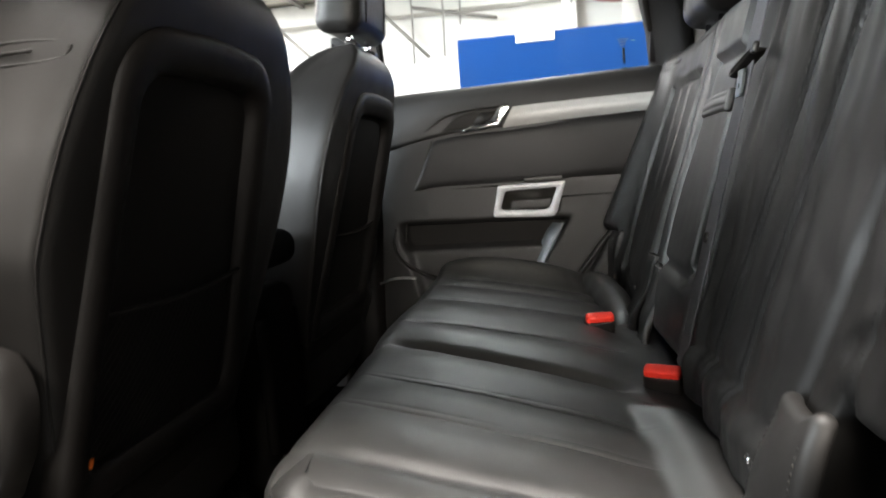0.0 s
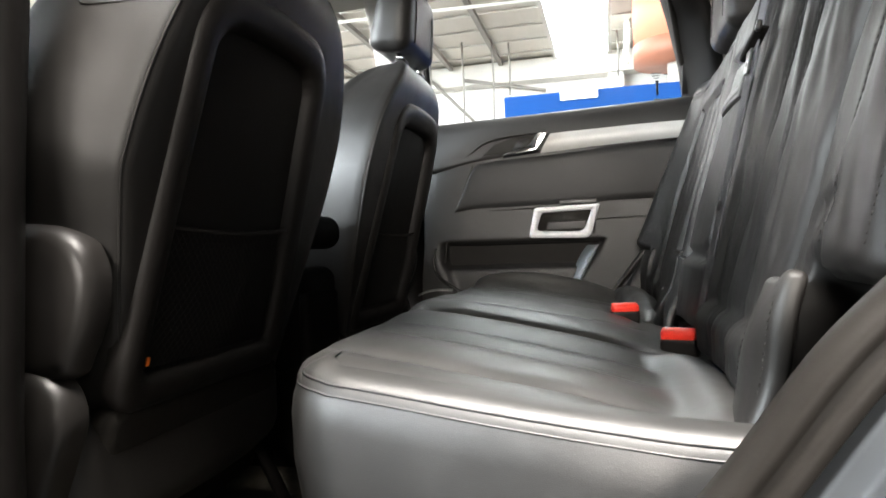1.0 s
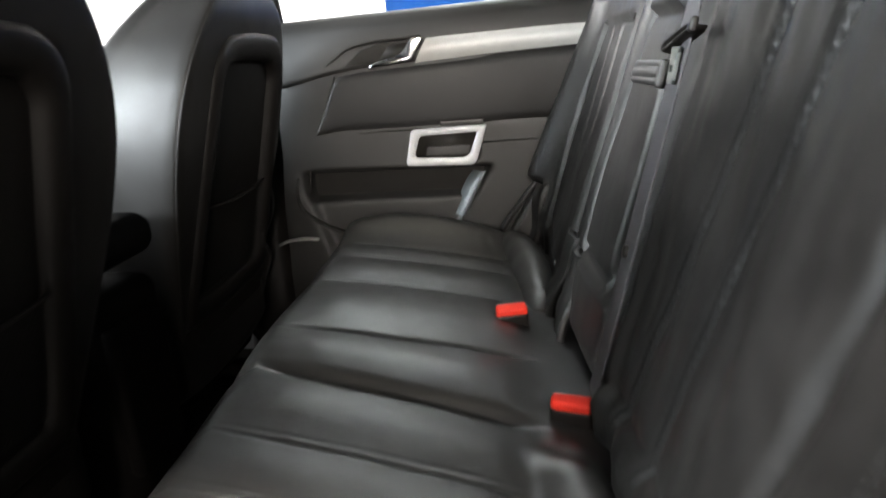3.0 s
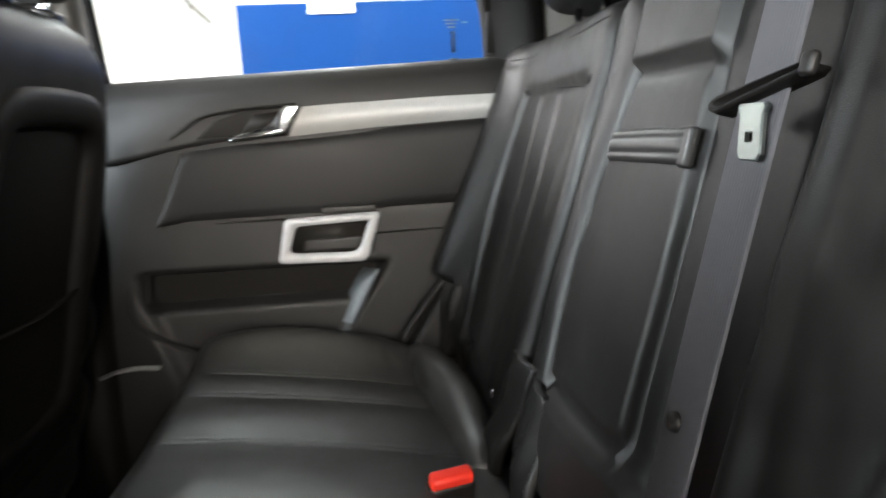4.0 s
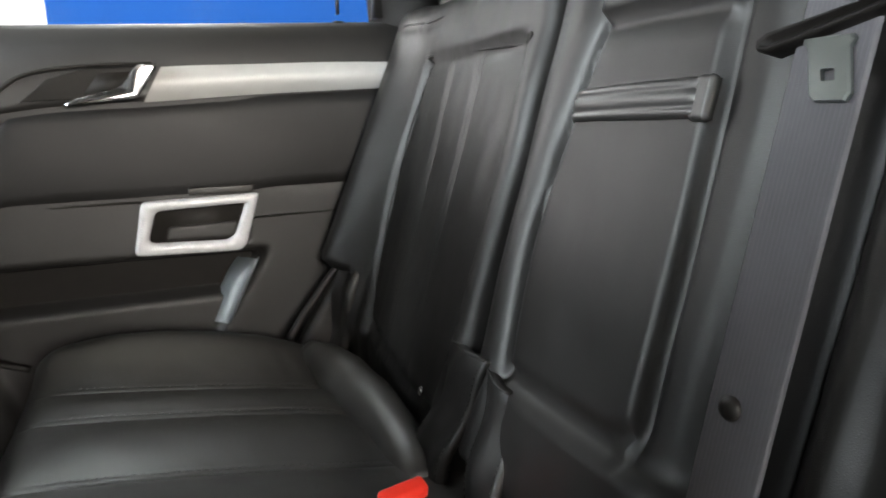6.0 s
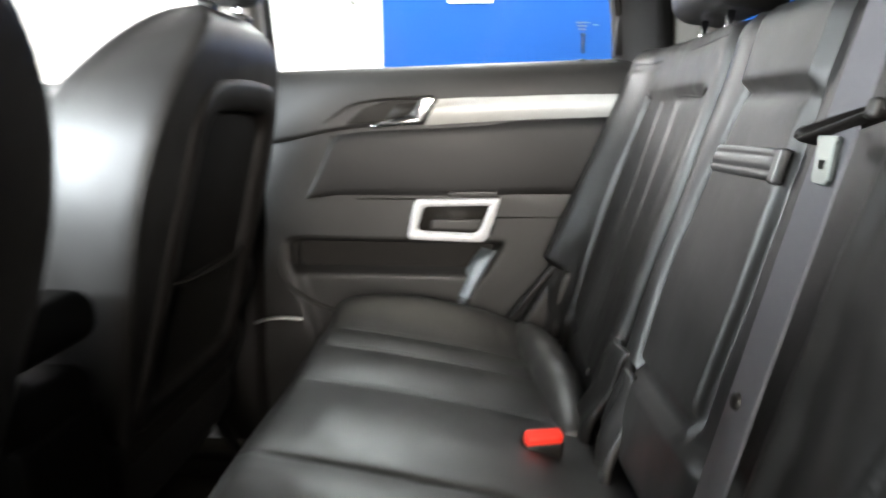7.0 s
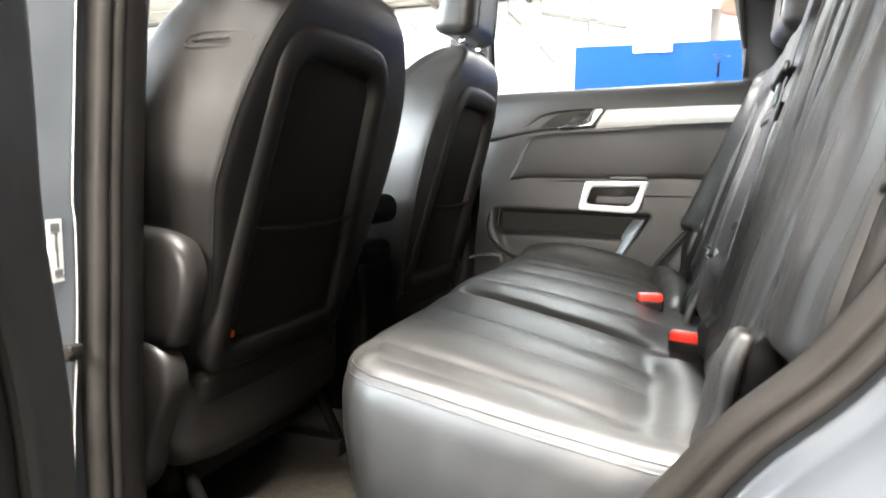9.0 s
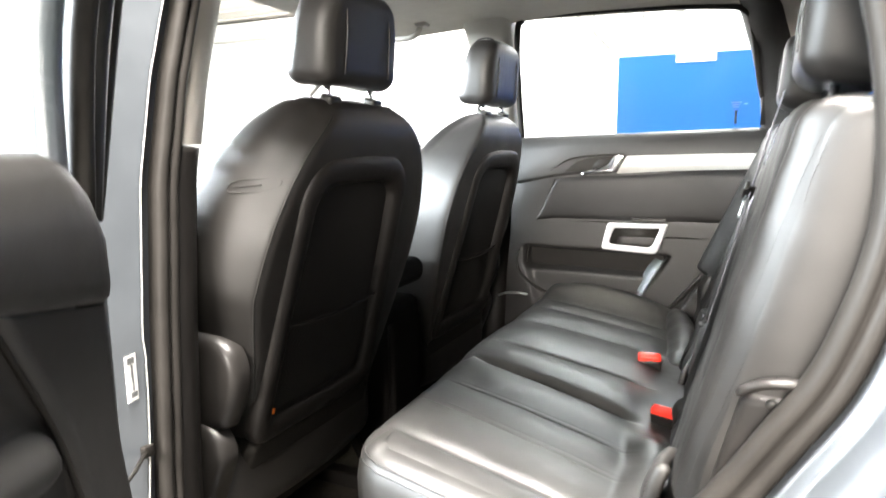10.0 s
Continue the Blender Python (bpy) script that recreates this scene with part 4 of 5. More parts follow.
def cushion_top(x, y):
    z = cushion_base(x)
    f = max(0.0, min(1.0, (x + 0.225) / 0.08)) * lerp([(0.115, 1.0), (0.195, 0.0)], x)
    for c, w, dep in FLUTES:
        z += groove(y - c, w, dep) * f
    edges = [-0.62, -0.522, -0.408, -0.312, -0.165, -0.018, 0.232, 0.388, 0.482, 0.69]
    for a, b in zip(edges, edges[1:]):
        if a < y < b:
            z += 0.052 * (b - a) * math.sin(math.pi * (y - a) / (b - a)) ** 1.45 * (0.05 + 0.95 * f)
    s = max(0.0, min(1.0, (x + 0.265) / 0.46))
    z += 0.034 * math.exp(-((y - 0.622) / 0.062) ** 2) * max(0.0, math.sin(math.pi * s ** 0.9)) ** 0.8    # raised far bolster
    # padded roll along the near rear edge, with gathers where it meets the seat
    k = lerp([(-0.615, 0.0), (-0.52, 1.0), (-0.27, 1.0), (-0.195, 0.0)], y)
    crest = lerp([(-0.58, 0.226), (-0.48, 0.231), (-0.36, 0.228), (-0.21, 0.204)], y)
    roll = curve([(crest - 0.075, 0.0), (crest - 0.055, 0.001), (crest - 0.02, 0.018), (crest, 0.022), (crest + 0.02, 0.018), (crest + 0.04, 0.002)], x)
    gather = math.exp(-((x - 0.155) / 0.035) ** 2)
    z += k * (roll + gather * 0.0005 * noise.noise(Vector((x * 18 + y * 30, y * 48, 2))))
    g2 = math.exp(-((x - 0.12) / 0.05) ** 2) * math.exp(-((y - 0.60) / 0.06) ** 2)
    z += g2 * 0.004 * noise.noise(Vector((x * 60, y * 22, 9)))
    z += 0.012 * math.exp(-((y + 0.03) / 0.13) ** 2)
    z += 0.0014 * noise.noise(Vector((x * 9, y * 12, 3))) + 0.0007 * noise.noise(Vector((x * 40, y * 30, 7)))
    return z


def bench():
    b = thing("bench_cushion", "black pleated leather rear bench cushion with worn sheen", "rear seat", Matrix.Translation((0, 0, 0.55)))
    rows = []
    y0, y1 = -0.620, 0.690
    ys = [y0 + (y1 - y0) * j / 190 for j in range(191)] + [y0 + 0.055 * (1 - math.cos(radians(a))) for a in range(10, 90, 10)]
    ys += [c + d for c, *_ in FLUTES for d in (-0.006, -0.004, -0.0025, -0.0012, 0, 0.0012, 0.0025, 0.004, 0.006)]
    ys.sort()
    lines = [ys[0]]
    for v in ys[1:]:
        if v - lines[-1] > 0.0011:
            lines.append(v)
    lines[-1] = y1
    R = 0.052
    for y in lines:
        far = math.sqrt(max(0.0, 1 - min(1, max(0, (y - y1 + 0.05) / 0.05)) ** 2))
        drop = 0.050 * (1 - math.sqrt(1 - (0.93 * max(0.0, (y0 + 0.105 - y) / 0.105)) ** 2)) + 0.05 * (1 - far) + 0.22 * max(0.0, -0.40 - y) ** 2
        bow = R * (1 - math.sqrt(max(0.0, 1 - (max(0.0, y0 + R - y) / R) ** 2))) - 0.030 * (y + 0.5) / 1.1 + 0.06 * max(0, (y - 0.58) / 0.11) ** 2
        row = [(-0.17, y, 0.58), (-0.195 + bow, y, 0.66), (-0.213 + bow, y, 0.72)]
        for x, lift in ((-0.222, -0.060), (-0.228, -0.040), (-0.230, -0.022), (-0.226, -0.010), (-0.218, -0.003)):
            row.append((x + bow, y, cushion_top(-0.21, y) - (lift ** 4 + drop ** 4) ** 0.25))
        for i in range(61):
            x = -0.205 + (0.257 + 0.205) * i / 60
            row.append((x + bow * max(0, 1 - i / 20), y + near_flare(x, y), cushion_top(x, y) - drop * (1 - 0.55 * max(0.0, min(1.0, (x + 0.1) / 0.25)) * (y < 0))))
        row += [(0.268, y + near_flare(0.262, y), 0.715), (0.270, y + near_flare(0.262, y), 0.60)]
        rows.append(row)
    part("cushion", loft(rows), LEATHER_WORN_LIT, b)
    # near end panel below the welt, carried round the front corner
    side = lambda x: curve([(-0.24, 0.782), (-0.21, 0.780), (-0.10, 0.765), (0.02, 0.750), (0.13, 0.740), (0.215, 0.733), (0.262, 0.728)], x)
    plan = [(0.262 - 0.434 * i / 22, y0 + near_flare(0.262 - 0.434 * i / 22, y0), 0, -1) for i in range(23)]
    plan += [(-0.174 - R * math.sin(a), y0 + R - R * math.cos(a), -math.sin(a), -math.cos(a)) for a in [math.pi / 2 * i / 8 for i in range(1, 9)]]
    plan += [(-0.2265 - 0.030 * k / 1.1 * 0.05, y0 + R + 0.012 * k, -1, 0) for k in range(1, 4)]
    rows, welt, seam = [], [], []
    raw = [side(q[0]) for q in plan]
    for i, (x, y, nx, ny) in enumerate(plan):
        around = raw[max(0, i - 5):i + 6]
        zt = sum(around) / len(around)
        o = lambda d, z: (x + nx * d, y + ny * d, z)
        rows.append([o(-0.040, zt + 0.016), o(-0.026, zt + 0.0145), o(-0.014, zt + 0.010), o(-0.005, zt + 0.003), o(0.001, zt - 0.007), o(0.006, zt - 0.021), o(0.009, zt - 0.042), o(0.008, zt - 0.09), o(-0.006, 0.60), o(-0.03, 0.54)])
        welt.append(o(-0.0048, zt + 0.0028))
        seam.append(o(0.0012, zt - 0.0074))
    part("end_panel", loft(rows), LEATHER_WORN_LIT, b)
    part("welt", tube(welt, 0.0016, 8), LEATHER_WORN_LIT, b)
    part("welt", tube(seam, 0.0013, 6), LEATHER_WORN_LIT, b)
    fw = [(-0.231 - 0.030 * (y + 0.5) / 1.1 + 0.06 * max(0, (y - 0.58) / 0.11) ** 2, y, cushion_top(-0.21, y) - 0.030) for y in [-0.56 + 1.18 * i / 120 for i in range(121)]]
    part("welt", tube(fw, 0.002, 6), LEATHER, b)
    for c in SEAMS[2:]:
        for off in (0.010,):
            ln = [(x, c + off + near_flare(x, c), cushion_top(x, c + off) + 0.0002) for x in [-0.19 + 0.34 * i / 40 for i in range(41)]]
            part("seam", stitches(ln, 0.0055, 0.00028), THREAD, b)
    # rolled rear edge beside the far bolster
    pts = spline([(0.190, 0.205, 0.715), (0.192, 0.27, 0.722), (0.188, 0.37, 0.733), (0.176, 0.46, 0.745), (0.158, 0.54, 0.755), (0.138, 0.60, 0.758)], 12)
    n = len(pts) - 1
    rr = [(0.012 + 0.032 * math.sin(math.pi * min(0.97, max(0.03, (i / n) ** 0.8))) ** 0.35) * (1 + 0.05 * noise.noise(Vector((i * 0.16, 0, 4)))) for i in range(n + 1)]
    part("rear_roll", tube(pts, rr, 18, squash=0.85), LEATHER_WORN_LIT, b)
    part("base", box(-0.13, 0.26, -0.60, 0.63, 0.42, 0.60, 0.01), CARPET, b, "dark carpeted seat base", flat=True)


bench()

BACK_X, BACK_Z, BACK_A = 0.262, 0.783, radians(13.6)


def back(w, y, v):
    """From (forward, across, up along the slope) of the rear backrests to the car."""
    s, c = math.sin(BACK_A), math.cos(BACK_A)
    return Vector((BACK_X + v * s - w * c, y, BACK_Z + v * c + w * s))


def backrest(name, label, y0, y1, v0, v1, shape, thick=0.09, nv=60, low=None, soft=0.028):
    """A padded backrest; shape(y, v) is how far its face stands forward, low(y) its lower edge."""
    t = thing(name, label, "backrest", Matrix.Translation(back(-thick, (y0 + y1) / 2, v0)), "rear backrests")
    ny = max(20, int((y1 - y0) / 0.0035))
    rows = []
    r = 0.028
    for j in range(ny + 1):
        y = y0 + (y1 - y0) * j / ny
        a = min(1, max(0, (y0 + r - y) / r, (y - y1 + soft) / soft))
        e = r * (1 - math.sqrt(max(0, 1 - a * a)))
        lo = low(y) if low else v0
        row = [back(-thick, y, lo + 0.01), back(-0.03, y, lo)]
        for i in range(nv + 1):
            v = lo + (v1 - lo) * i / nv
            b = min(1, max(0, (v - v1 + 0.04) / 0.04))
            b2 = min(1, max(0, (lo + 0.02 - v) / 0.02))
            f = 0.04 * (1 - math.sqrt(max(0, 1 - b * b))) + 0.018 * (1 - math.sqrt(max(0, 1 - b2 * b2)))
            row.append(back(shape(y, v) - e - f, y, v + 0.0))
        row += [back(-thick * 0.6, y, v1 + 0.004 - e * 0.5), back(-thick, y, v1 - 0.02)]
        rows.append(row)
    part("cover", loft(rows), LEATHER_BACK_SHADED, t)
    return t


def line_groove(y, v, pts, w, depth):
    """A crease along a broken line (y, v)."""
    best = 9.0
    for (a, b), (c, d) in zip(pts, pts[1:]):
        L2 = (c - a) ** 2 + (d - b) ** 2
        t = max(0, min(1, ((y - a) * (c - a) + (v - b) * (d - b)) / L2))
        q = (y - a - t * (c - a)) ** 2 + (v - b - t * (d - b)) ** 2
        best = min(best, q)
    return -depth * math.exp(-best / (w * w))


def creases(y, v, wrinkle=0.0):
    return 0.0022 * noise.noise(Vector((y * 12, v * 8, 1))) + wrinkle * 0.0016 * noise.noise(Vector((y * 42, v * 5.5, 8))) + (0.0004 + 0.0008 * wrinkle) * noise.noise(Vector((y * 34, v * 20, 5)))


def rear_backrests():
    ins = [(0.252, 0.04), (0.246, 0.2), (0.256, 0.45), (0.266, 0.462), (0.56, 0.472), (0.582, 0.462), (0.592, 0.43), (0.612, 0.3), (0.60, 0.12), (0.575, 0.03), (0.50, -0.01)]
    wing = lambda v: curve([(0.05, 0.064), (0.1, 0.062), (0.2, 0.052), (0.43, 0.030), (0.575, 0.015)], v)

    def far(y, v):
        # this section sits more upright than its neighbours
        w = 0.032 * max(0.0, 1 - v / 0.47) + line_groove(y, v, ins, 0.004, 0.007) + creases(y, v, 0.4)
        left = curve([(0.0, 0.575), (0.12, 0.60), (0.3, 0.612), (0.43, 0.592), (0.575, 0.57)], v)
        right = curve([(0.0, 0.254), (0.2, 0.246), (0.45, 0.256)], v)
        sg = lambda d: 0.5 + 0.5 * math.tanh(d / 0.006)
        rim = max(sg(y - left), sg(right - y), sg(v - 0.466))
        inside = right < y < left and v < 0.46
        for c in (0.382, 0.480):
            if inside:
                d = y - c - 0.04 * (v - 0.4)
                k = max(0.15, min(1.0, (v - 0.05) / 0.25))
                w += k * (groove(d, 0.003, 0.0035) + groove(d - 0.010, 0.0025, 0.0025) - groove(d - 0.005, 0.003, 0.0014))
        w += 0.009 * rim
        k = max(0.0, min(1.0, (y - 0.60) / 0.10))
        w += wing(v) * k * k * (3 - 2 * k)
        w += line_groove(y, v, [(0.24, -0.012), (0.40, -0.008), (0.58, 0.02)], 0.007, 0.008)
        w += line_groove(y, v, [(0.205, 0.545), (0.40, 0.54), (0.72, 0.525)], 0.004, 0.005)
        w -= 0.02 * max(0, min(1, (0.0 - v) / 0.06))
        return w

    t = backrest("rear_seat_back", "black leather rear backrest section with fluted insert", 0.205, 0.745, -0.02, 0.575, far, low=lambda y: -0.09 + 0.175 * max(0.0, min(1.0, (y - 0.615) / 0.03)))

    edge = spline([(a, b, 0) for a, b in ins[1:-1]], 8)
    part("piping", tube([back(far(q.x, q.y) + 0.001, q.x, q.y) for q in edge], 0.0016, 6), LEATHER, t)
    part("top_seam", tube([back(far(y, 0.5425 - 0.03 * (y - 0.3)) + 0.0005, y, 0.5425 - 0.03 * (y - 0.3)) for y in [0.23 + 0.46 * i / 40 for i in range(41)]], 0.0014, 6), LEATHER, t)
    pan = [(0.097, 0.46), (0.130, 0.33), (0.138, 0.245), (0.130, 0.15), (0.124, 0.10), (-0.04, 0.099), (-0.072, 0.115), (-0.071, 0.27), (-0.067, 0.457), (0.097, 0.46)]

    def mid(y, v):
        w = line_groove(y, v, pan, 0.006, 0.010) + creases(y, v)
        ledge = curve([(0.0, 0.120), (0.10, 0.124), (0.245, 0.138), (0.33, 0.130), (0.46, 0.097)], v)
        if -0.071 < y < ledge and 0.10 < v < 0.46:
            w += 0.008
        if y > ledge:
            w += 0.014 * math.sin(math.pi * min(1, (y - ledge) / (0.202 - ledge)))
        if -0.07 < y < 0.1:
            w += 0.016 * max(0.0, min(1.0, (v - 0.458) / 0.006))
        # padded roll below the armrest
        low = max(0.0, min(1.0, (0.094 - v) / 0.012)) * max(0.0, min(1.0, (0.125 - y) / 0.01))
        w += low * (0.016 - 0.10 * max(0.0, 0.08 - v))
        w += 0.018 * max(0.0, 1 - v / 0.47) * max(0.0, min(1.0, (y + 0.15) / 0.2))
        w -= 0.012 * (0.5 - 0.5 * math.tanh((y + 0.115) / 0.012))
        return w

    t = backrest("centre_seat_back", "black leather centre backrest with fold-down armrest", -0.205, 0.202, -0.03, 0.572, mid)
    rows = []
    for i in range(25):
        y = -0.066 + 0.188 * i / 24
        lift = -0.002 + 0.013 * min(1.0, math.sin(math.pi * (0.02 + 0.96 * i / 24)) * 4) - 0.001 * math.cos(math.pi * i / 12)
        rows.append([back(lift + w, y, 0.369 + (v - 0.352) * 0.70 - 0.004 * i / 24) for w, v in ((-0.006, 0.352), (0.003, 0.352), (0.006, 0.356), (0.0065, 0.362), (0.0040, 0.3645), (0.0065, 0.367), (0.0068, 0.375), (0.0066, 0.383), (0.0040, 0.3855), (0.0058, 0.388), (0.0055, 0.394), (0.003, 0.398), (-0.006, 0.399))])
    strap = part("pull_strap", loft(rows), LEATHER_WORN_LIT, t, "black leather pull strap")
    part("strap_loop", pad(0.005, 0.010, 0.018, 0.004, (2, 3, 3), f=lambda p: back(p.x + 0.011 + 0.0012 * math.sin(p.y * 700), p.y - 0.060, p.z + 0.384)), LEATHER_WORN_LIT, strap)
    for y in (-0.045, 0.112):
        part("seam", stitches([back(0.0125, y, v) for v in (0.370, 0.385, 0.398)], 0.005, 0.0004), THREAD, strap)

    # pleats and the bolster's seams fan outwards towards the top: (place at mid height, slope)
    ple = ((-0.352, -0.24), (-0.452, -0.23), (-0.603, -0.21))
    bol = ((-0.668, -0.18), (-0.734, -0.04))
    at = lambda c, v: c[0] + c[1] * (v - 0.3)

    def near(y, v):
        w = 0.004 + creases(y, v, 1.0) * 1.5
        for c in ple[:2]:
            d = y - at(c, v)
            w += groove(d, 0.004, 0.006) + groove(d - 0.013, 0.003, 0.003) - groove(d - 0.006, 0.004, 0.0015)
        w += groove(y - at(ple[2], v), 0.008, 0.007)
        lines = [at(c, v) for c in (*reversed(ple), (-0.205, -0.13))]
        for a, b in zip(lines, lines[1:]):
            q = (y - a) / (b - a)
            if 0 < q < 1:
                w += 0.060 * (b - a) * math.sin(math.pi * q) ** 0.8
        w += 0.009 * lerp([(-0.250, 0.0), (-0.225, 1.0)], y)    # full roll beside the belt
        seam = at(bol[0], v)
        w += groove(y - seam, 0.004, 0.005)
        q = (y + 0.745) / (seam + 0.745)
        if 0 < q < 1:
            w += 0.007 * math.sin(math.pi * q) ** 0.7 - (0.012 + 0.03 * v) * (1 - q) ** 2
        # wrinkles where the bolster meets the foot
        k = math.exp(-((v - 0.13) / 0.05) ** 2) * math.exp(-((y + 0.62) / 0.06) ** 2)
        w += 0.006 * k * noise.noise(Vector((y * 30 + v * 25, v * 34, 4)))
        # padded roll along the foot
        w += 0.010 * math.exp(-((v - 0.005) / 0.022) ** 2) * max(0.0, min(1.0, (y + 0.60) / 0.03)) - line_fold(v, 0.036)
        return w

    line_fold = lambda v, c: 0.006 * math.exp(-((v - c) / 0.007) ** 2)
    t = backrest("rear_seat_back", "black pleated leather rear backrest with stitched bolster", -0.745, -0.199, -0.02, 0.575, near, soft=0.030, low=lambda y: -0.05 + 0.148 * max(0.0, min(1.0, (-0.595 - y) / 0.025)))
    for c in bol:
        for off in (-0.005, 0.006):
            ln = [v for v in [0.125 + 0.41 * i / 60 for i in range(61)]]
            part("seam", stitches([back(near(at(c, v) + off, v) + 0.0001 - (0.028 * (1 - math.sqrt(max(0.0, 1 - max(0.0, (-0.717 - at(c, v) - off) / 0.028) ** 2)))), at(c, v) + off, v) for v in ln], 0.006, 0.0003), THREAD, t)
    for c in ple[:2]:
        part("seam", stitches([back(near(at(c, v) - 0.007, v) + 0.0001, at(c, v) - 0.007, v) for v in [0.06 + 0.47 * i / 80 for i in range(81)]], 0.005, 0.0003), THREAD, t)
    rows = []
    for i in range(41):
        v = 0.100 + 0.475 * i / 40
        e = 0.04 * (1 - math.sqrt(max(0.0, 1 - min(1.0, max(0, (v - 0.535) / 0.04)) ** 2))) + 0.02 * max(0, (0.115 - v) / 0.015) ** 2
        front = near(-0.745, v) - 0.026
        rows.append([back(front - e, -0.7445, v), back(front - 0.006 - e, -0.748, v), back(front - 0.03 - e, -0.752 + e * 0.1, v), back(-0.085, -0.753, v - e * 0.3), back(-0.098, -0.748, v - e * 0.3), back(-0.102, -0.735, v - e * 0.3), back(-0.102, -0.66, v - e * 0.3)])
    rows.insert(0, [Vector((p.x, max(p.y, -0.72), p.z + 0.004)) for p in rows[0]])
    rows.insert(0, [Vector((p.x, -0.64, p.z + 0.006)) for p in rows[0]])
    part("side_panel", loft(rows), LEATHER, t, "dark leather backrest side panel")
    part("lever_housing", pad(0.036, 0.012, 0.065, 0.010, (2, 1, 3), f=lambda p: Vector((0.372 + p.x + 0.24 * p.z, p.y - 0.748, p.z + 0.970))), PLASTIC, t, "dark plastic lever housing")
    part("fold_lever", tube(spline([(0.350, -0.752, 1.036), (0.356, -0.764, 1.044), (0.370, -0.770, 1.053), (0.395, -0.771, 1.057), (0.424, -0.764, 1.050)], 6), [0.0055, 0.0065, 0.0072] + [0.0078] * 22, 8, squash=0.7), PLASTIC_SMOOTH, t, "dark plastic fold lever")
    part("lever_knob", disc((0.380, -0.759, 1.029), (0, -1, 0), 0.006, 0.006), PLASTIC_SMOOTH, t)
    hang = thing("leather_flap", "black leather flap hanging below the backrest", "flap", Matrix.Translation(back(0.0, -0.58, -0.05)))
    fy = lambda z: -0.590 + 0.10 * (z - 0.02) - 0.016 * math.sin(z * 24)
    part("sheet", pad(0.010, 0.046, 0.085, 0.009, (2, 6, 12), f=lambda p: back(p.x + 0.012 + 0.010 * math.cos(p.y * 30) + 0.004 * math.sin(p.z * 45 + p.y * 20), p.y * (1 + 0.25 * max(0.0, -p.z / 0.085)) + fy(p.z), p.z + 0.004 + 0.010 * (p.y / 0.046 < -0.6))), LEATHER, hang)
    for q in (-0.036, 0.038):
        part("seam", stitches([back(0.0225 + 0.010 * math.cos(q * 30) + 0.004 * math.sin(z * 45 + q * 20), fy(z) + q, z + 0.004) for z in [-0.07 + 0.145 * i / 20 for i in range(21)]], 0.006, 0.0004), THREAD, hang)
    # the same flap on the far side, under the wing of the bolster
    hang = thing("leather_flap", "black leather flap hanging below the backrest", "flap", Matrix.Translation(back(0.04, 0.66, -0.05)))
    part("sheet", pad(0.010, 0.032, 0.085, 0.009, (2, 5, 10), f=lambda p: back(p.x + 0.046 + 0.006 * math.sin(p.z * 40) + 0.5 * max(0.0, p.y), p.y + 0.668 - 0.012 * math.sin(p.z * 22 + 0.6), p.z + 0.010)), LEATHER, hang)
    part("seam", stitches([back(0.0575 + 0.006 * math.sin(z * 40), 0.641 - 0.012 * math.sin(z * 22 + 0.6), z + 0.010) for z in [-0.07 + 0.14 * i / 16 for i in range(17)]], 0.006, 0.0005), THREAD, hang)
    # short leather tabs at the foot of the backrests
    for y, w0, lean, out, vt in ((0.197, 0.092, -0.20, 0.036, 0.098), (0.122, 0.064, 0.18, 0.030, 0.088)):
        tab = thing("leather_tab", "short black leather tab at the backrest foot", "tab", Matrix.Translation(back(0.02, y, 0.02)), "leather tabs")
        fw = lambda q, z: out - 0.06 * z + 0.006 * math.cos(q / w0 * 2.4) + 0.0035 * math.sin(z * 55 + y * 20) + 0.003 * math.sin(q * 90 + z * 30)
        fy = lambda q, z: y + q + lean * (z - 0.08)
        part("pad", pad(0.007, w0 / 2, 0.090, 0.006, (1, 8, 14), f=lambda p: back(p.x + fw(p.y, p.z) - 0.007, fy(p.y, p.z), p.z + vt - 0.090 + 0.10 * p.y * (1 if y < 0.15 else -0.6))), LEATHER_BACK_SHADED, tab)
        for q in (-w0 / 2 + 0.007, w0 / 2 - 0.007):
            part("seam", stitches([back(fw(q, z) + 0.0004, fy(q, z), z + vt - 0.090 + 0.10 * q * (1 if y < 0.15 else -0.6)) for z in [-0.08 + 0.16 * i / 16 for i in range(17)]], 0.006, 0.0005), THREAD, tab)
        part("piping", tube([back(fw(q, 0.088) - 0.001, fy(q, 0.088), vt - 0.002 + 0.10 * q * (1 if y < 0.15 else -0.6)) for q in [w0 * (-0.45 + 0.9 * i / 10) for i in range(11)]], 0.002, 6), LEATHER_BACK_SHADED, tab)
    # steel screws along the foot
    for y, v, w in ((-0.510, 0.0, 0.016), (-0.210, -0.004, 0.012), (0.298, 0.006, 0.034), (0.615, 0.0, 0.034)):
        s = part("trim_screw", disc(back(w, y, v), back(1, 0, 0) - back(0, 0, 0), 0.006, 0.004, 14), CHROME)
        tagged(s, "small shiny screw at the backrest foot", "screw", "trim screws")


rear_backrests()


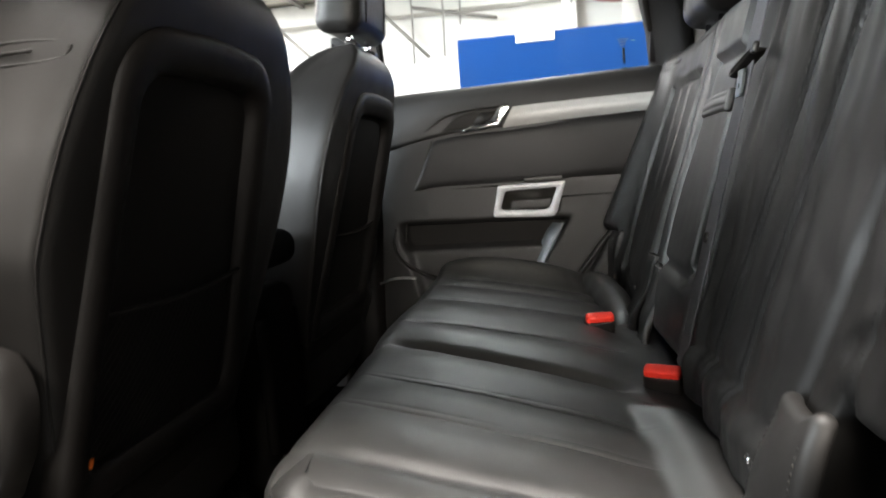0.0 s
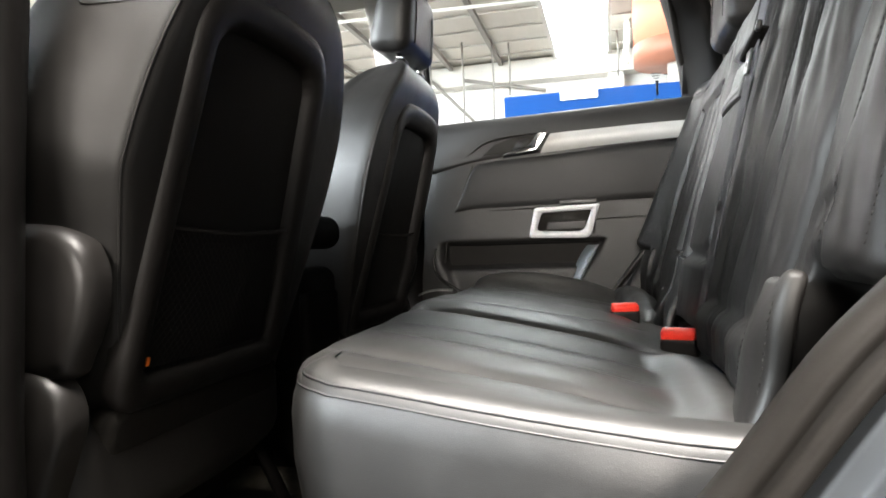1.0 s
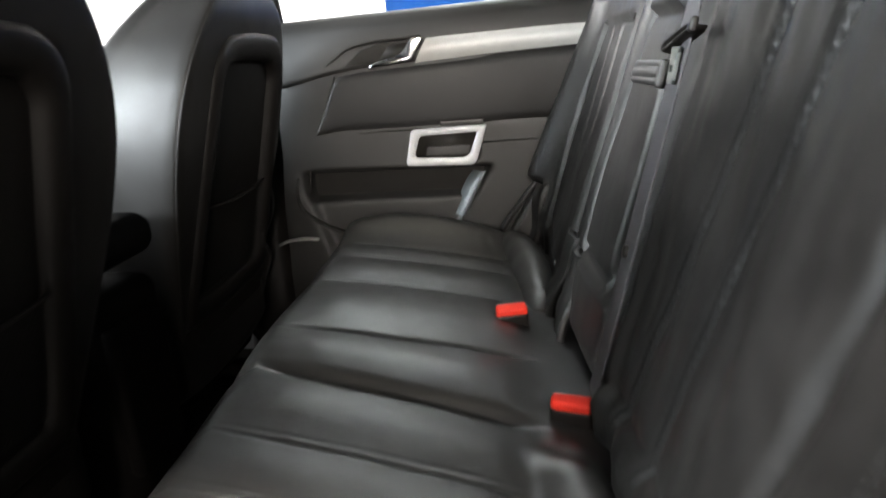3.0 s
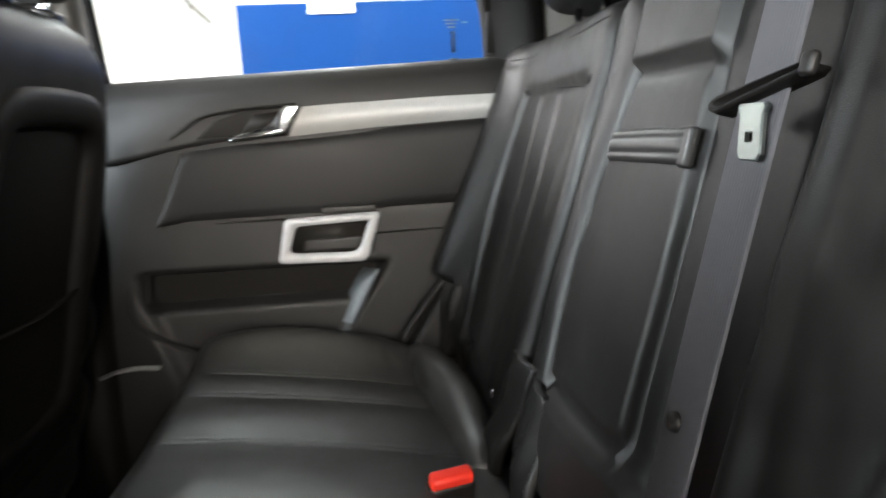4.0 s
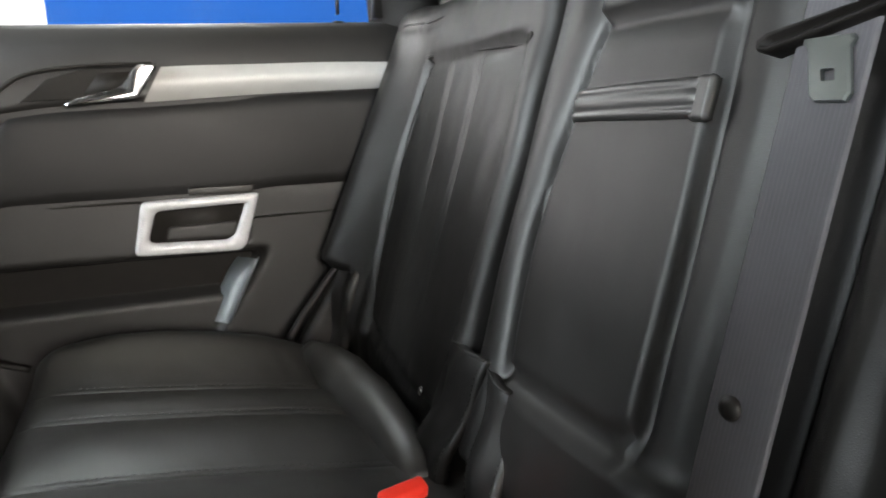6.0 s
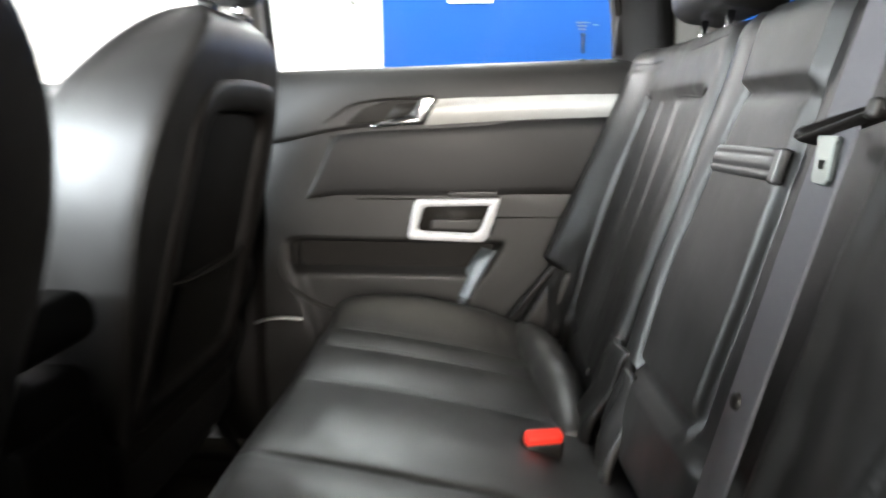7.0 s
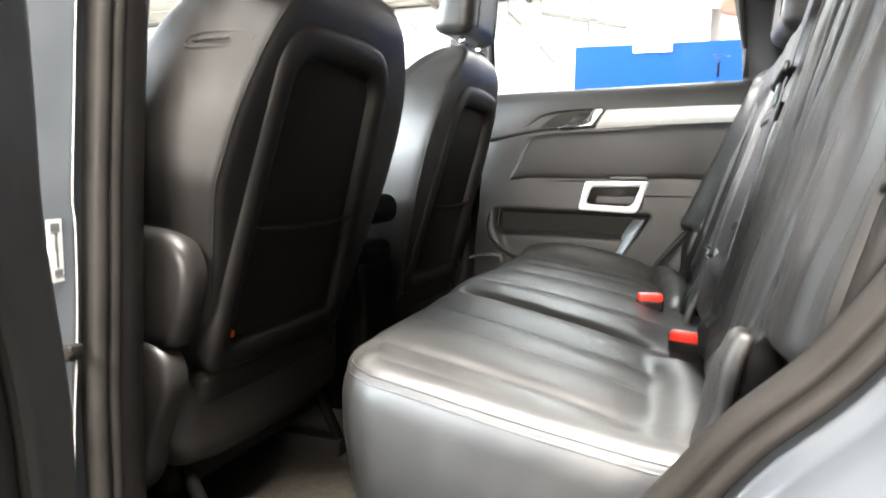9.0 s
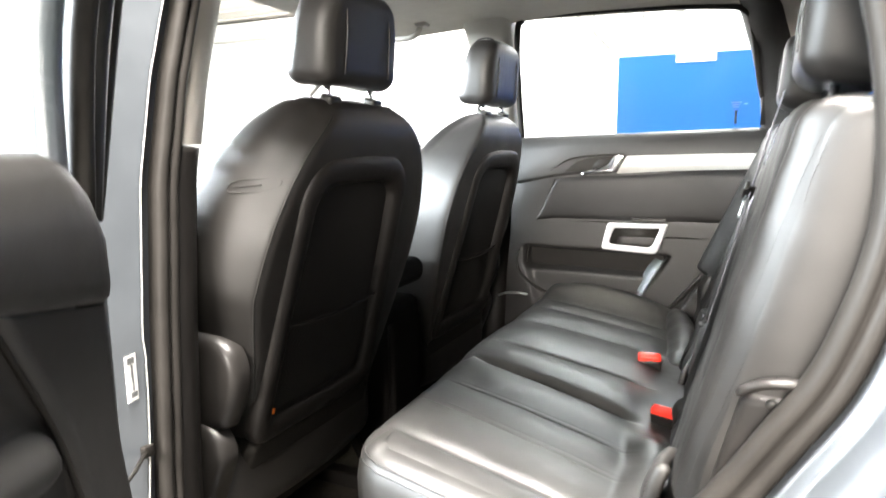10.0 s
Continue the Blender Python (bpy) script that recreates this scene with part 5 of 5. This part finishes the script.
def headrest(name, label, m, w=0.135, h=0.085, d=0.055, posts=True, parent=None):
    t = thing(name, label, "headrest", m, "headrests") if parent is None else parent

    def shape(p):
        k = p.z / h
        return Vector((p.x * (1 - 0.12 * k) - 0.012 * k, p.y * (1 - 0.10 * max(0, k) ** 2 - 0.06 * max(0, -k) ** 2), p.z + 0.006 * (1 - (p.y / w) ** 2)))

    part("cushion", moved(pad(d, w, h, 0.034, (4, 8, 6), f=shape), m), LEATHER, t)
    for s in (-1, 1):
        ln = [shape(Vector((x, s * w * 0.62, z))) for x, z in ((-d, -h * 0.6), (-d, h * 0.5), (-d * 0.55, h * 0.97), (d * 0.55, h * 0.97), (d, h * 0.5), (d, -h * 0.6))]
        part("seam", moved(tube(spline(ln, 5), 0.0018, 6), m), LEATHER, t)
    if posts:
        for s in (-1, 1):
            part("post", moved(tube([(0.0, s * 0.06, -h - 0.055), (0.0, s * 0.06, -h + 0.01)], 0.006, 12), m), CHROME, t, "chrome headrest post")
            part("socket", moved(pad(0.016, 0.02, 0.012, 0.006, (1, 1, 1), at=(0.0, s * 0.06, -h - 0.05)), m), PLASTIC_SMOOTH, t)
    return t


headrest("rear_headrest", "black leather rear headrest above the backrest", pose(0.435, 0.40, 1.44, 0, 8, 0), 0.135, 0.085, 0.055)
headrest("rear_headrest", "black leather rear headrest above the backrest", pose(0.445, -0.40, 1.44, 0, 8, 0), 0.135, 0.085, 0.055)


def belts():
    b = thing("centre_belt", "grey woven seat belt with steel tongue", "seat belt", Matrix.Translation(back(0.03, -0.17, 0.0)))
    rows = []
    for i in range(41):
        v = 0.60 - 0.62 * i / 40
        y = -0.170 + 0.004 * (0.60 - v) / 0.62
        w = 0.016 + 0.006 * math.sin(3 * v)
        ribs = [(-0.0255 + 0.0017 * k, 0.0016 + 0.0005 * (k % 2)) for k in range(31)]
        rows.append([back(w + d, y + s, v) for s, d in [(-0.0265, 0.0)] + ribs + [(0.0265, 0.001), (0.025, -0.001), (-0.025, -0.001), (-0.0265, 0.0)]])
    part("webbing", loft(rows), WEBBING, b)
    # slotted plastic loop, broad at its upper end
    def rim(k, w):
        pts = [(-0.050, -0.002), (-0.046, -0.007), (0.030, -0.011), (0.044, -0.012), (0.052, -0.006), (0.053, 0.004), (0.046, 0.010), (0.030, 0.009), (-0.044, 0.004), (-0.049, 0.002)]
        return [back(w, y * (1 - 0.10 * k) - 0.172, z * 0.64 * (1 - 0.75 * k) + 0.424 - y * 0.22) for y, z in pts]

    part("guide", loft([rim(0.0, 0.017), rim(-0.02, 0.026), rim(0.0, 0.031), rim(0.25, 0.0345), rim(0.8, 0.0335), rim(0.9, 0.028)], True, True), PLASTIC, b, "dark plastic belt guide")
    part("guide_knob", pad(0.004, 0.006, 0.008, 0.0035, (2, 2, 2), f=lambda p: back(p.x + 0.031, p.y - 0.2205, p.z + 0.435)), PLASTIC_SMOOTH, b)
    o = [(-0.017, 0.0), (0.017, 0.0), (0.018, -0.004), (0.0145, -0.009), (0.0145, -0.047), (0.0105, -0.053), (-0.0105, -0.053), (-0.0145, -0.047), (-0.0145, -0.009), (-0.018, -0.004)]
    i = [(-0.004, -0.027), (0.004, -0.027), (0.005, -0.028), (0.005, -0.030), (0.005, -0.036), (0.004, -0.037), (-0.004, -0.037), (-0.005, -0.036), (-0.005, -0.030), (-0.005, -0.028)]
    f = lambda p, w: back(w, p[0] * 0.95 - 0.168 + 0.22 * p[1], p[1] * 0.74 + 0.414)
    tongue = loft([[f(p, 0.026) for p in o], [f(p, 0.0285) for p in o], [f((p[0] * 0.90, p[1] * 0.97 - 0.001), 0.0298) for p in o], [f(p, 0.0298) for p in i], [f(p, 0.026) for p in i], [f(p, 0.026) for p in o]], True)
    part("tongue", tongue, ZINC, b, "steel belt tongue", flat=True)
    part("stud", disc(back(0.014, -0.160, 0.176), back(1, 0, 0) - back(0, 0, 0), 0.0085, 0.012, 18), PLASTIC_SMOOTH, b, "dark round belt stop")
    loop = thing("belt_loop", "black plastic belt loop beside the backrest", "belt loop", Matrix.Translation(back(0.0, 0.62, 0.08)))
    part("hoop", tube(spline([(0.225, 0.705, 0.885), (0.205, 0.705, 0.867), (0.176, 0.705, 0.831), (0.148, 0.705, 0.795), (0.120, 0.705, 0.755)], 6), 0.008, 8), PLASTIC_SMOOTH, loop)
    part("cover", pad(0.034, 0.022, 0.075, 0.018, (3, 2, 4), f=lambda p: Vector((0.205 + p.x + 0.62 * (p.z + 0.0), p.y + 0.712, p.z + 0.800))), LEATHER, loop)

    def buckle(x, y, z, yaw, tilt):
        m = pose(x, y, z, 0, tilt, yaw)
        t = thing("belt_buckle", "seat belt buckle with a red button", "buckle", m, "belt buckles")
        part("case", moved(pad(0.013, 0.029, 0.034, 0.008, (2, 3, 3), at=(0, 0, -0.036)), m), PLASTIC_SMOOTH, t, "black plastic buckle case")
        part("button", moved(pad(0.010, 0.027, 0.009, 0.006, (2, 3, 1), f=lambda p: Vector((p.x, p.y, p.z + p.x * 0.15)), at=(-0.001, 0, 0.0)), m), RED, t, "red release button")
        part("stalk", moved(tube([(0.0, 0, -0.06), (0.02, 0, -0.11)], 0.012, 8, squash=0.5), m), WEBBING, t)

    buckle(0.215, -0.175, 0.763, 73, -14)
    buckle(0.141, 0.114, 0.776, 103, -12)


belts()


# ---- front seats ----
def front_seat(cy, mirror):
    m = Matrix.Translation((-0.4675, cy, 0.77)) @ pose(0, 0, 0, 0, 15.0, 0)
    t = thing("front_seat", "black leather front seat with a map pocket behind", "car seat", Matrix.Translation((-0.6, cy, 0.45)), "front seats")
    s = -1 if mirror else 1
    V0, V1 = -0.16, 0.603
    hw = lambda v: curve([(-0.16, 0.20), (0.0, 0.230), (0.14, 0.264), (0.27, 0.290), (0.40, 0.292), (0.50, 0.274), (0.61, 0.225)], v)

    thick = lambda v: curve([(-0.16, 0.15), (0.2, 0.205), (0.45, 0.185), (0.60, 0.125)], v)
    slope = lambda v: lerp([(0.10, 0.0), (0.60, 0.062)], v)
    pipe = lambda v: min(hw(v) - 0.034, curve([(0.0, 0.262), (0.20, 0.258), (0.34, 0.245), (0.44, 0.218), (0.52, 0.178), (0.57, 0.135), (0.61, 0.09)], v))

    # local: x backwards, y across (outer side negative), z up along the slope
    def half(v, deep, inner):
        """Half a section: the back, the edge with the piping, the flank and the front."""
        hr = hw(v) - 0.008 - 0.072 * max(0.0, (v - 0.33) / 0.27) ** 2 if inner else pipe(v)
        hf, rd = (hw(v) - 0.050 - 0.09 * max(0.0, (v - 0.28) / 0.32) ** 2, 0.010) if inner else (hw(v) - 0.012 - slope(v), 0.022)
        out = []
        for i in range(1, 15):
            y = (hr - rd) * i / 14
            out.append((deep / 2 * (1 - (0.0 if inner else 0.12) * (y / hw(v)) ** 4), y))
        xr = out[-1][0] - rd
        out += [(xr + rd * math.cos(q), hr - rd + rd * math.sin(q)) for q in (0.4, 0.8, 1.2)]
        xf = -deep / 2 + 0.03
        out += [(xr + (xf - xr) * q, hr + (hf - hr) * q + (0.006 if inner else 0.014) * math.sin(math.pi * q)) for q in [i / 8 for i in range(9)]]
        out += [(xf - 0.03 * math.sin(q), hf - 0.03 + 0.03 * math.cos(q)) for q in (0.4, 0.8, 1.2, math.pi / 2)]
        return out + [(-deep / 2, (hf - 0.03) * q) for q in (0.8, 0.6, 0.4, 0.2)]

    rows = []
    for j in range(49):
        v = V0 + (V1 - V0) * j / 48
        k = min(1, max(0, (v - V1 + 0.07) / 0.07))
        shrink = math.sqrt(max(0.0, 1 - k * k))
        h = hw(v)
        deep = thick(v)
        inner, outer = half(v, deep, True), half(v, deep, False)
        ring = inner + [(-deep / 2, 0.0)] + [(x, -y) for x, y in reversed(outer)] + [(deep / 2, 0.0)]
        row = []
        lim = lerp([(-0.05, 0.19), (0.45, 0.156)], v)
        for x, y in ring:
            if x > 0:
                x -= 0.032 * max(0, min(1, (lim - abs(y)) / 0.03)) * max(0, min(1, (0.485 - v) / 0.03)) * max(0, min(1, (v + 0.05) / 0.03))
            if x < 0:
                x -= 0.055 * max(0, abs(y) / h - 0.45) / 0.55 * min(1, max(0, (0.5 - v) / 0.2)) * min(1.0, -x / deep * 2)
            row.append(m @ Vector((-deep / 2 + x * (0.35 + 0.65 * shrink), s * y * (0.80 + 0.20 * shrink), v if k == 0 else V1 - 0.07 + 0.07 * k)))
        rows.append(row)
    part("backrest", loft(rows, True, True), LEATHER, t)
    def side_y(x, v):
        """Half width of the backrest at the depth x and height v."""
        deep = thick(v)
        q = max(0.0, min(1.0, (-0.03 - x) / (deep - 0.06)))
        hf = hw(v) - 0.012 - slope(v)
        return pipe(v) + (hf - pipe(v)) * q + 0.014 * math.sin(math.pi * q)

    # piping where the side leather meets the back
    for q in (-1, 1):
        ln = []
        for v in [-0.12 + 0.70 * i / 50 for i in range(51)]:
            deep = thick(v)
            k = min(1, max(0, (v - V1 + 0.07) / 0.07))
            shrink = math.sqrt(1 - k * k)
            x, y = half(v, deep, q == s)[15]
            ln.append(m @ Vector((-deep / 2 + x * (0.35 + 0.65 * shrink) + 0.0005, q * (y + 0.0005) * (0.80 + 0.20 * shrink), v)))
        part("piping", tube(ln, 0.0018, 6), LEATHER, t)
    # moulded shell with a recessed pocket
    def arch(k, x, vb=-0.055, vt=0.505):
        b, tw = 0.204 - k * 1.28, 0.180 - k * 1.25
        top = vt - k * 1.5
        r, rb = max(0.085 - k * 1.1, 0.03), max(0.03 - k * 0.4, 0.014)
        lo = vb + k * 1.3
        half = [(b - rb, lo), (b - rb * 0.3, lo + rb * 0.3), (b, lo + rb)]
        for i in range(1, 9):
            v = lo + rb + (top - r - lo - rb) * i / 8
            half.append((b + (tw - b) * (i / 8) ** 1.25, v))
        for i in range(1, 9):
            a = math.pi / 2 * i / 8
            half.append((tw - r + r * math.cos(a), top - r + r * math.sin(a) + 0.004 * i / 8))
        half += [((tw - r) * 0.5, top + 0.007)]
        full = [(0.0, lo)] + half + [(0.0, top + 0.008)] + [(-y, v) for y, v in reversed(half)]
        return [m @ Vector((x, y, v)) for y, v in full]

    shell = part("back_shell", loft([arch(0.0, -0.022), arch(0.0, -0.002), arch(0.002, 0.004), arch(0.007, 0.008), arch(0.014, 0.0095), arch(0.022, 0.009), arch(0.029, 0.006), arch(0.034, 0.000), arch(0.037, -0.010), arch(0.038, -0.020)], True), PLASTIC, t, "dark moulded seat back shell")
    panel = arch(0.036, -0.014)
    bm = bmesh.new()
    bm.faces.new([bm.verts.new(p) for p in panel])
    part("pocket_backing", bm, PANEL_CLOTH, shell, "dark cloth pocket backing", flat=True)
    # net pocket
    vn, vb = 0.185, -0.05
    strands = []
    wid = lambda v: 0.164 - 0.012 * max(0, v) / 0.2
    P = lambda y, v: m @ Vector((-0.008 + 0.010 * math.sin(math.pi * max(0, min(1, (v - vb) / (vn - vb)))) * (1 - (y / 0.16) ** 2), y, v))
    for i in range(-26, 27):
        for sg in (-1, 1):
            pts = []
            for j in range(13):
                v = vb + (vn - vb) * j / 12
                y = i * 0.012 + sg * (v - vb) * 0.8
                if abs(y) < wid(v):
                    pts.append(P(y, v))
            if len(pts) > 2:
                strands.append(tube(pts, 0.0006, 3, caps=False))
    part("net", join(*strands), NET, shell, "dark stretch net pocket")
    part("elastic", tube([m @ Vector((-0.002 + 0.008 * (1 - (y / 0.15) ** 2), y, 0.188 - 0.006 * (1 - (y / 0.15) ** 2))) for y in [-0.156 + 0.312 * i / 14 for i in range(15)]], 0.0032, 6), NET, shell, "dark elastic pocket hem")
    if not mirror:
        part("tag", pad(0.002, 0.003, 0.006, 0.0015, (1, 1, 1), f=lambda p: m @ (p + Vector((0.003, -0.158, 0.012)))), ORANGE, shell, "small orange tag")
    # oval stitched mark on the side bolster
    if not mirror:
        def oval(k):
            pts = []
            for i in range(28):
                a = 2 * math.pi * i / 28
                c, s2 = math.cos(a), math.sin(a)
                x = -0.070 + (0.043 - k) * math.copysign(abs(c) ** 0.7, c)
                v = 0.437 + (0.0115 - k) * math.copysign(abs(s2) ** 0.7, s2) + 0.36 * (x + 0.070) + 0.010
                pts.append(m @ Vector((x, -side_y(x, v) - 0.0006, v)))
            return pts

        part("embossed_oval", tube(oval(0.0), 0.0016, 6, closed=True), LEATHER, t)
        part("embossed_bar", tube([m @ Vector((x, -side_y(x, 0.437) - 0.0004, 0.447 + 0.36 * (x + 0.070))) for x in [-0.102 + 0.05 * i / 8 for i in range(9)]], 0.0018, 6), LEATHER, t)
    # headrest
    hm = m @ pose(-0.094, 0, 0.708, 0, -10, 0)
    hr = part("headrest", moved(pad(0.050, 0.124, 0.090, 0.034, (4, 8, 6), f=lambda p: Vector((p.x * (1 - 0.15 * p.z / 0.085) + 0.006 * (p.z / 0.085), p.y * (1 - 0.20 * max(0, p.z / 0.085) ** 2), p.z + 0.008 * (1 - (p.y / 0.135) ** 2)))), hm), LEATHER, t, "black leather headrest")
    for q in (-1, 1):
        ln = [(-0.053, q * 0.075, -0.06), (-0.047, q * 0.072, 0.04), (-0.025, q * 0.066, 0.092), (0.025, q * 0.066, 0.094), (0.050, q * 0.072, 0.04), (0.052, q * 0.075, -0.06)]
        part("seam", moved(tube(spline(ln, 6), 0.002, 6), hm), LEATHER, hr)
        part("post", tube([m @ Vector((-0.052, q * 0.072, 0.57)), m @ Vector((-0.078, q * 0.072, 0.66))], 0.0065, 12), CHROME, hr, "chrome headrest post")
        part("socket", pad(0.014, 0.018, 0.010, 0.006, (1, 1, 1), f=lambda p: m @ (p + Vector((-0.056, q * 0.072, 0.604)))), PLASTIC_SMOOTH, t)
    # strip added for a glint of unknown origin, placed to fit the camera's view
    if mirror:
        part("glint_strip", tube(spline([(-0.43, cy + 0.215, 0.772), (-0.40, cy + 0.212, 0.783), (-0.36, cy + 0.21, 0.787), (-0.325, cy + 0.208, 0.785)], 6), 0.0045, 8, squash=0.35), STEEL, t, "shiny steel strip standing in for a glint by the seat")
    # base cushion, its outer covers and the frame below
    part("cushion", pad(0.27, 0.255, 0.085, 0.05, (6, 6, 3), f=lambda p: Vector((p.x - 0.76, p.y + cy, p.z + 0.66 - 0.10 * p.x + 0.03 * (abs(p.y) / 0.25) ** 3))), LEATHER, t)
    # rounded covers on the outer side: a hinge cover over a seat side cover, widest above and tapering down
    def cover(outline, y0, deep):
        ring = [(q.x, q.y) for q in spline([(x, z, 0) for x, z in outline], 6, True)]
        cxm, czm = sum(x for x, z in ring) / len(ring), sum(z for x, z in ring) / len(ring)
        rows = []
        for y, k in ((-0.02, 1.0), (0.0, 1.0), (0.45, 0.985), (0.75, 0.95), (0.92, 0.88), (1.0, 0.78), (1.04, 0.5), (1.05, 0.05)):
            rows.append([Vector((cxm + (x - cxm) * k, cy - s * (y0 + deep * y), czm + (z - czm) * k)) for x, z in ring])
        return loft(rows, True, True)

    part("hinge_cover", cover([(-0.66, 0.93), (-0.58, 0.957), (-0.510, 0.959), (-0.462, 0.940), (-0.441, 0.900), (-0.446, 0.850), (-0.466, 0.805), (-0.490, 0.777), (-0.58, 0.770), (-0.66, 0.80)], 0.238, 0.036), PLASTIC_SMOOTH, t, "dark rounded hinge cover")
    part("side_cover", cover([(-0.68, 0.78), (-0.58, 0.798), (-0.515, 0.791), (-0.482, 0.766), (-0.473, 0.730), (-0.488, 0.685), (-0.510, 0.63), (-0.53, 0.57), (-0.60, 0.52), (-0.68, 0.54)], 0.246, 0.038), PLASTIC_SMOOTH, t, "dark rounded seat side cover")
    part("side_skirt", pad(0.19, 0.02, 0.12, 0.018, (5, 2, 5), f=lambda p: Vector((p.x - 0.76, p.y + cy - s * 0.25, p.z + 0.62))), PLASTIC, t)
    part("lower_back", pad(0.03, 0.215, 0.11, 0.025, (2, 5, 3), f=lambda p: Vector((p.x - 0.535 + p.z * 0.3, p.y + cy, p.z + 0.62))), CARPET, t)
    for q in (-1, 1):
        part("rail", box(-1.0, -0.46, cy + q * 0.2 - 0.02, cy + q * 0.2 + 0.02, 0.43, 0.47, 0.004), PLASTIC, t, flat=True)
        part("rail_foot", tube(spline([(-0.56, cy + q * 0.2, 0.62), (-0.50, cy + q * 0.2, 0.52), (-0.47, cy + q * 0.2, 0.46)], 4), 0.012, 8), PLASTIC_SHADED, t)
    return t


front_seat(-0.373, False)
front_seat(0.373, True)
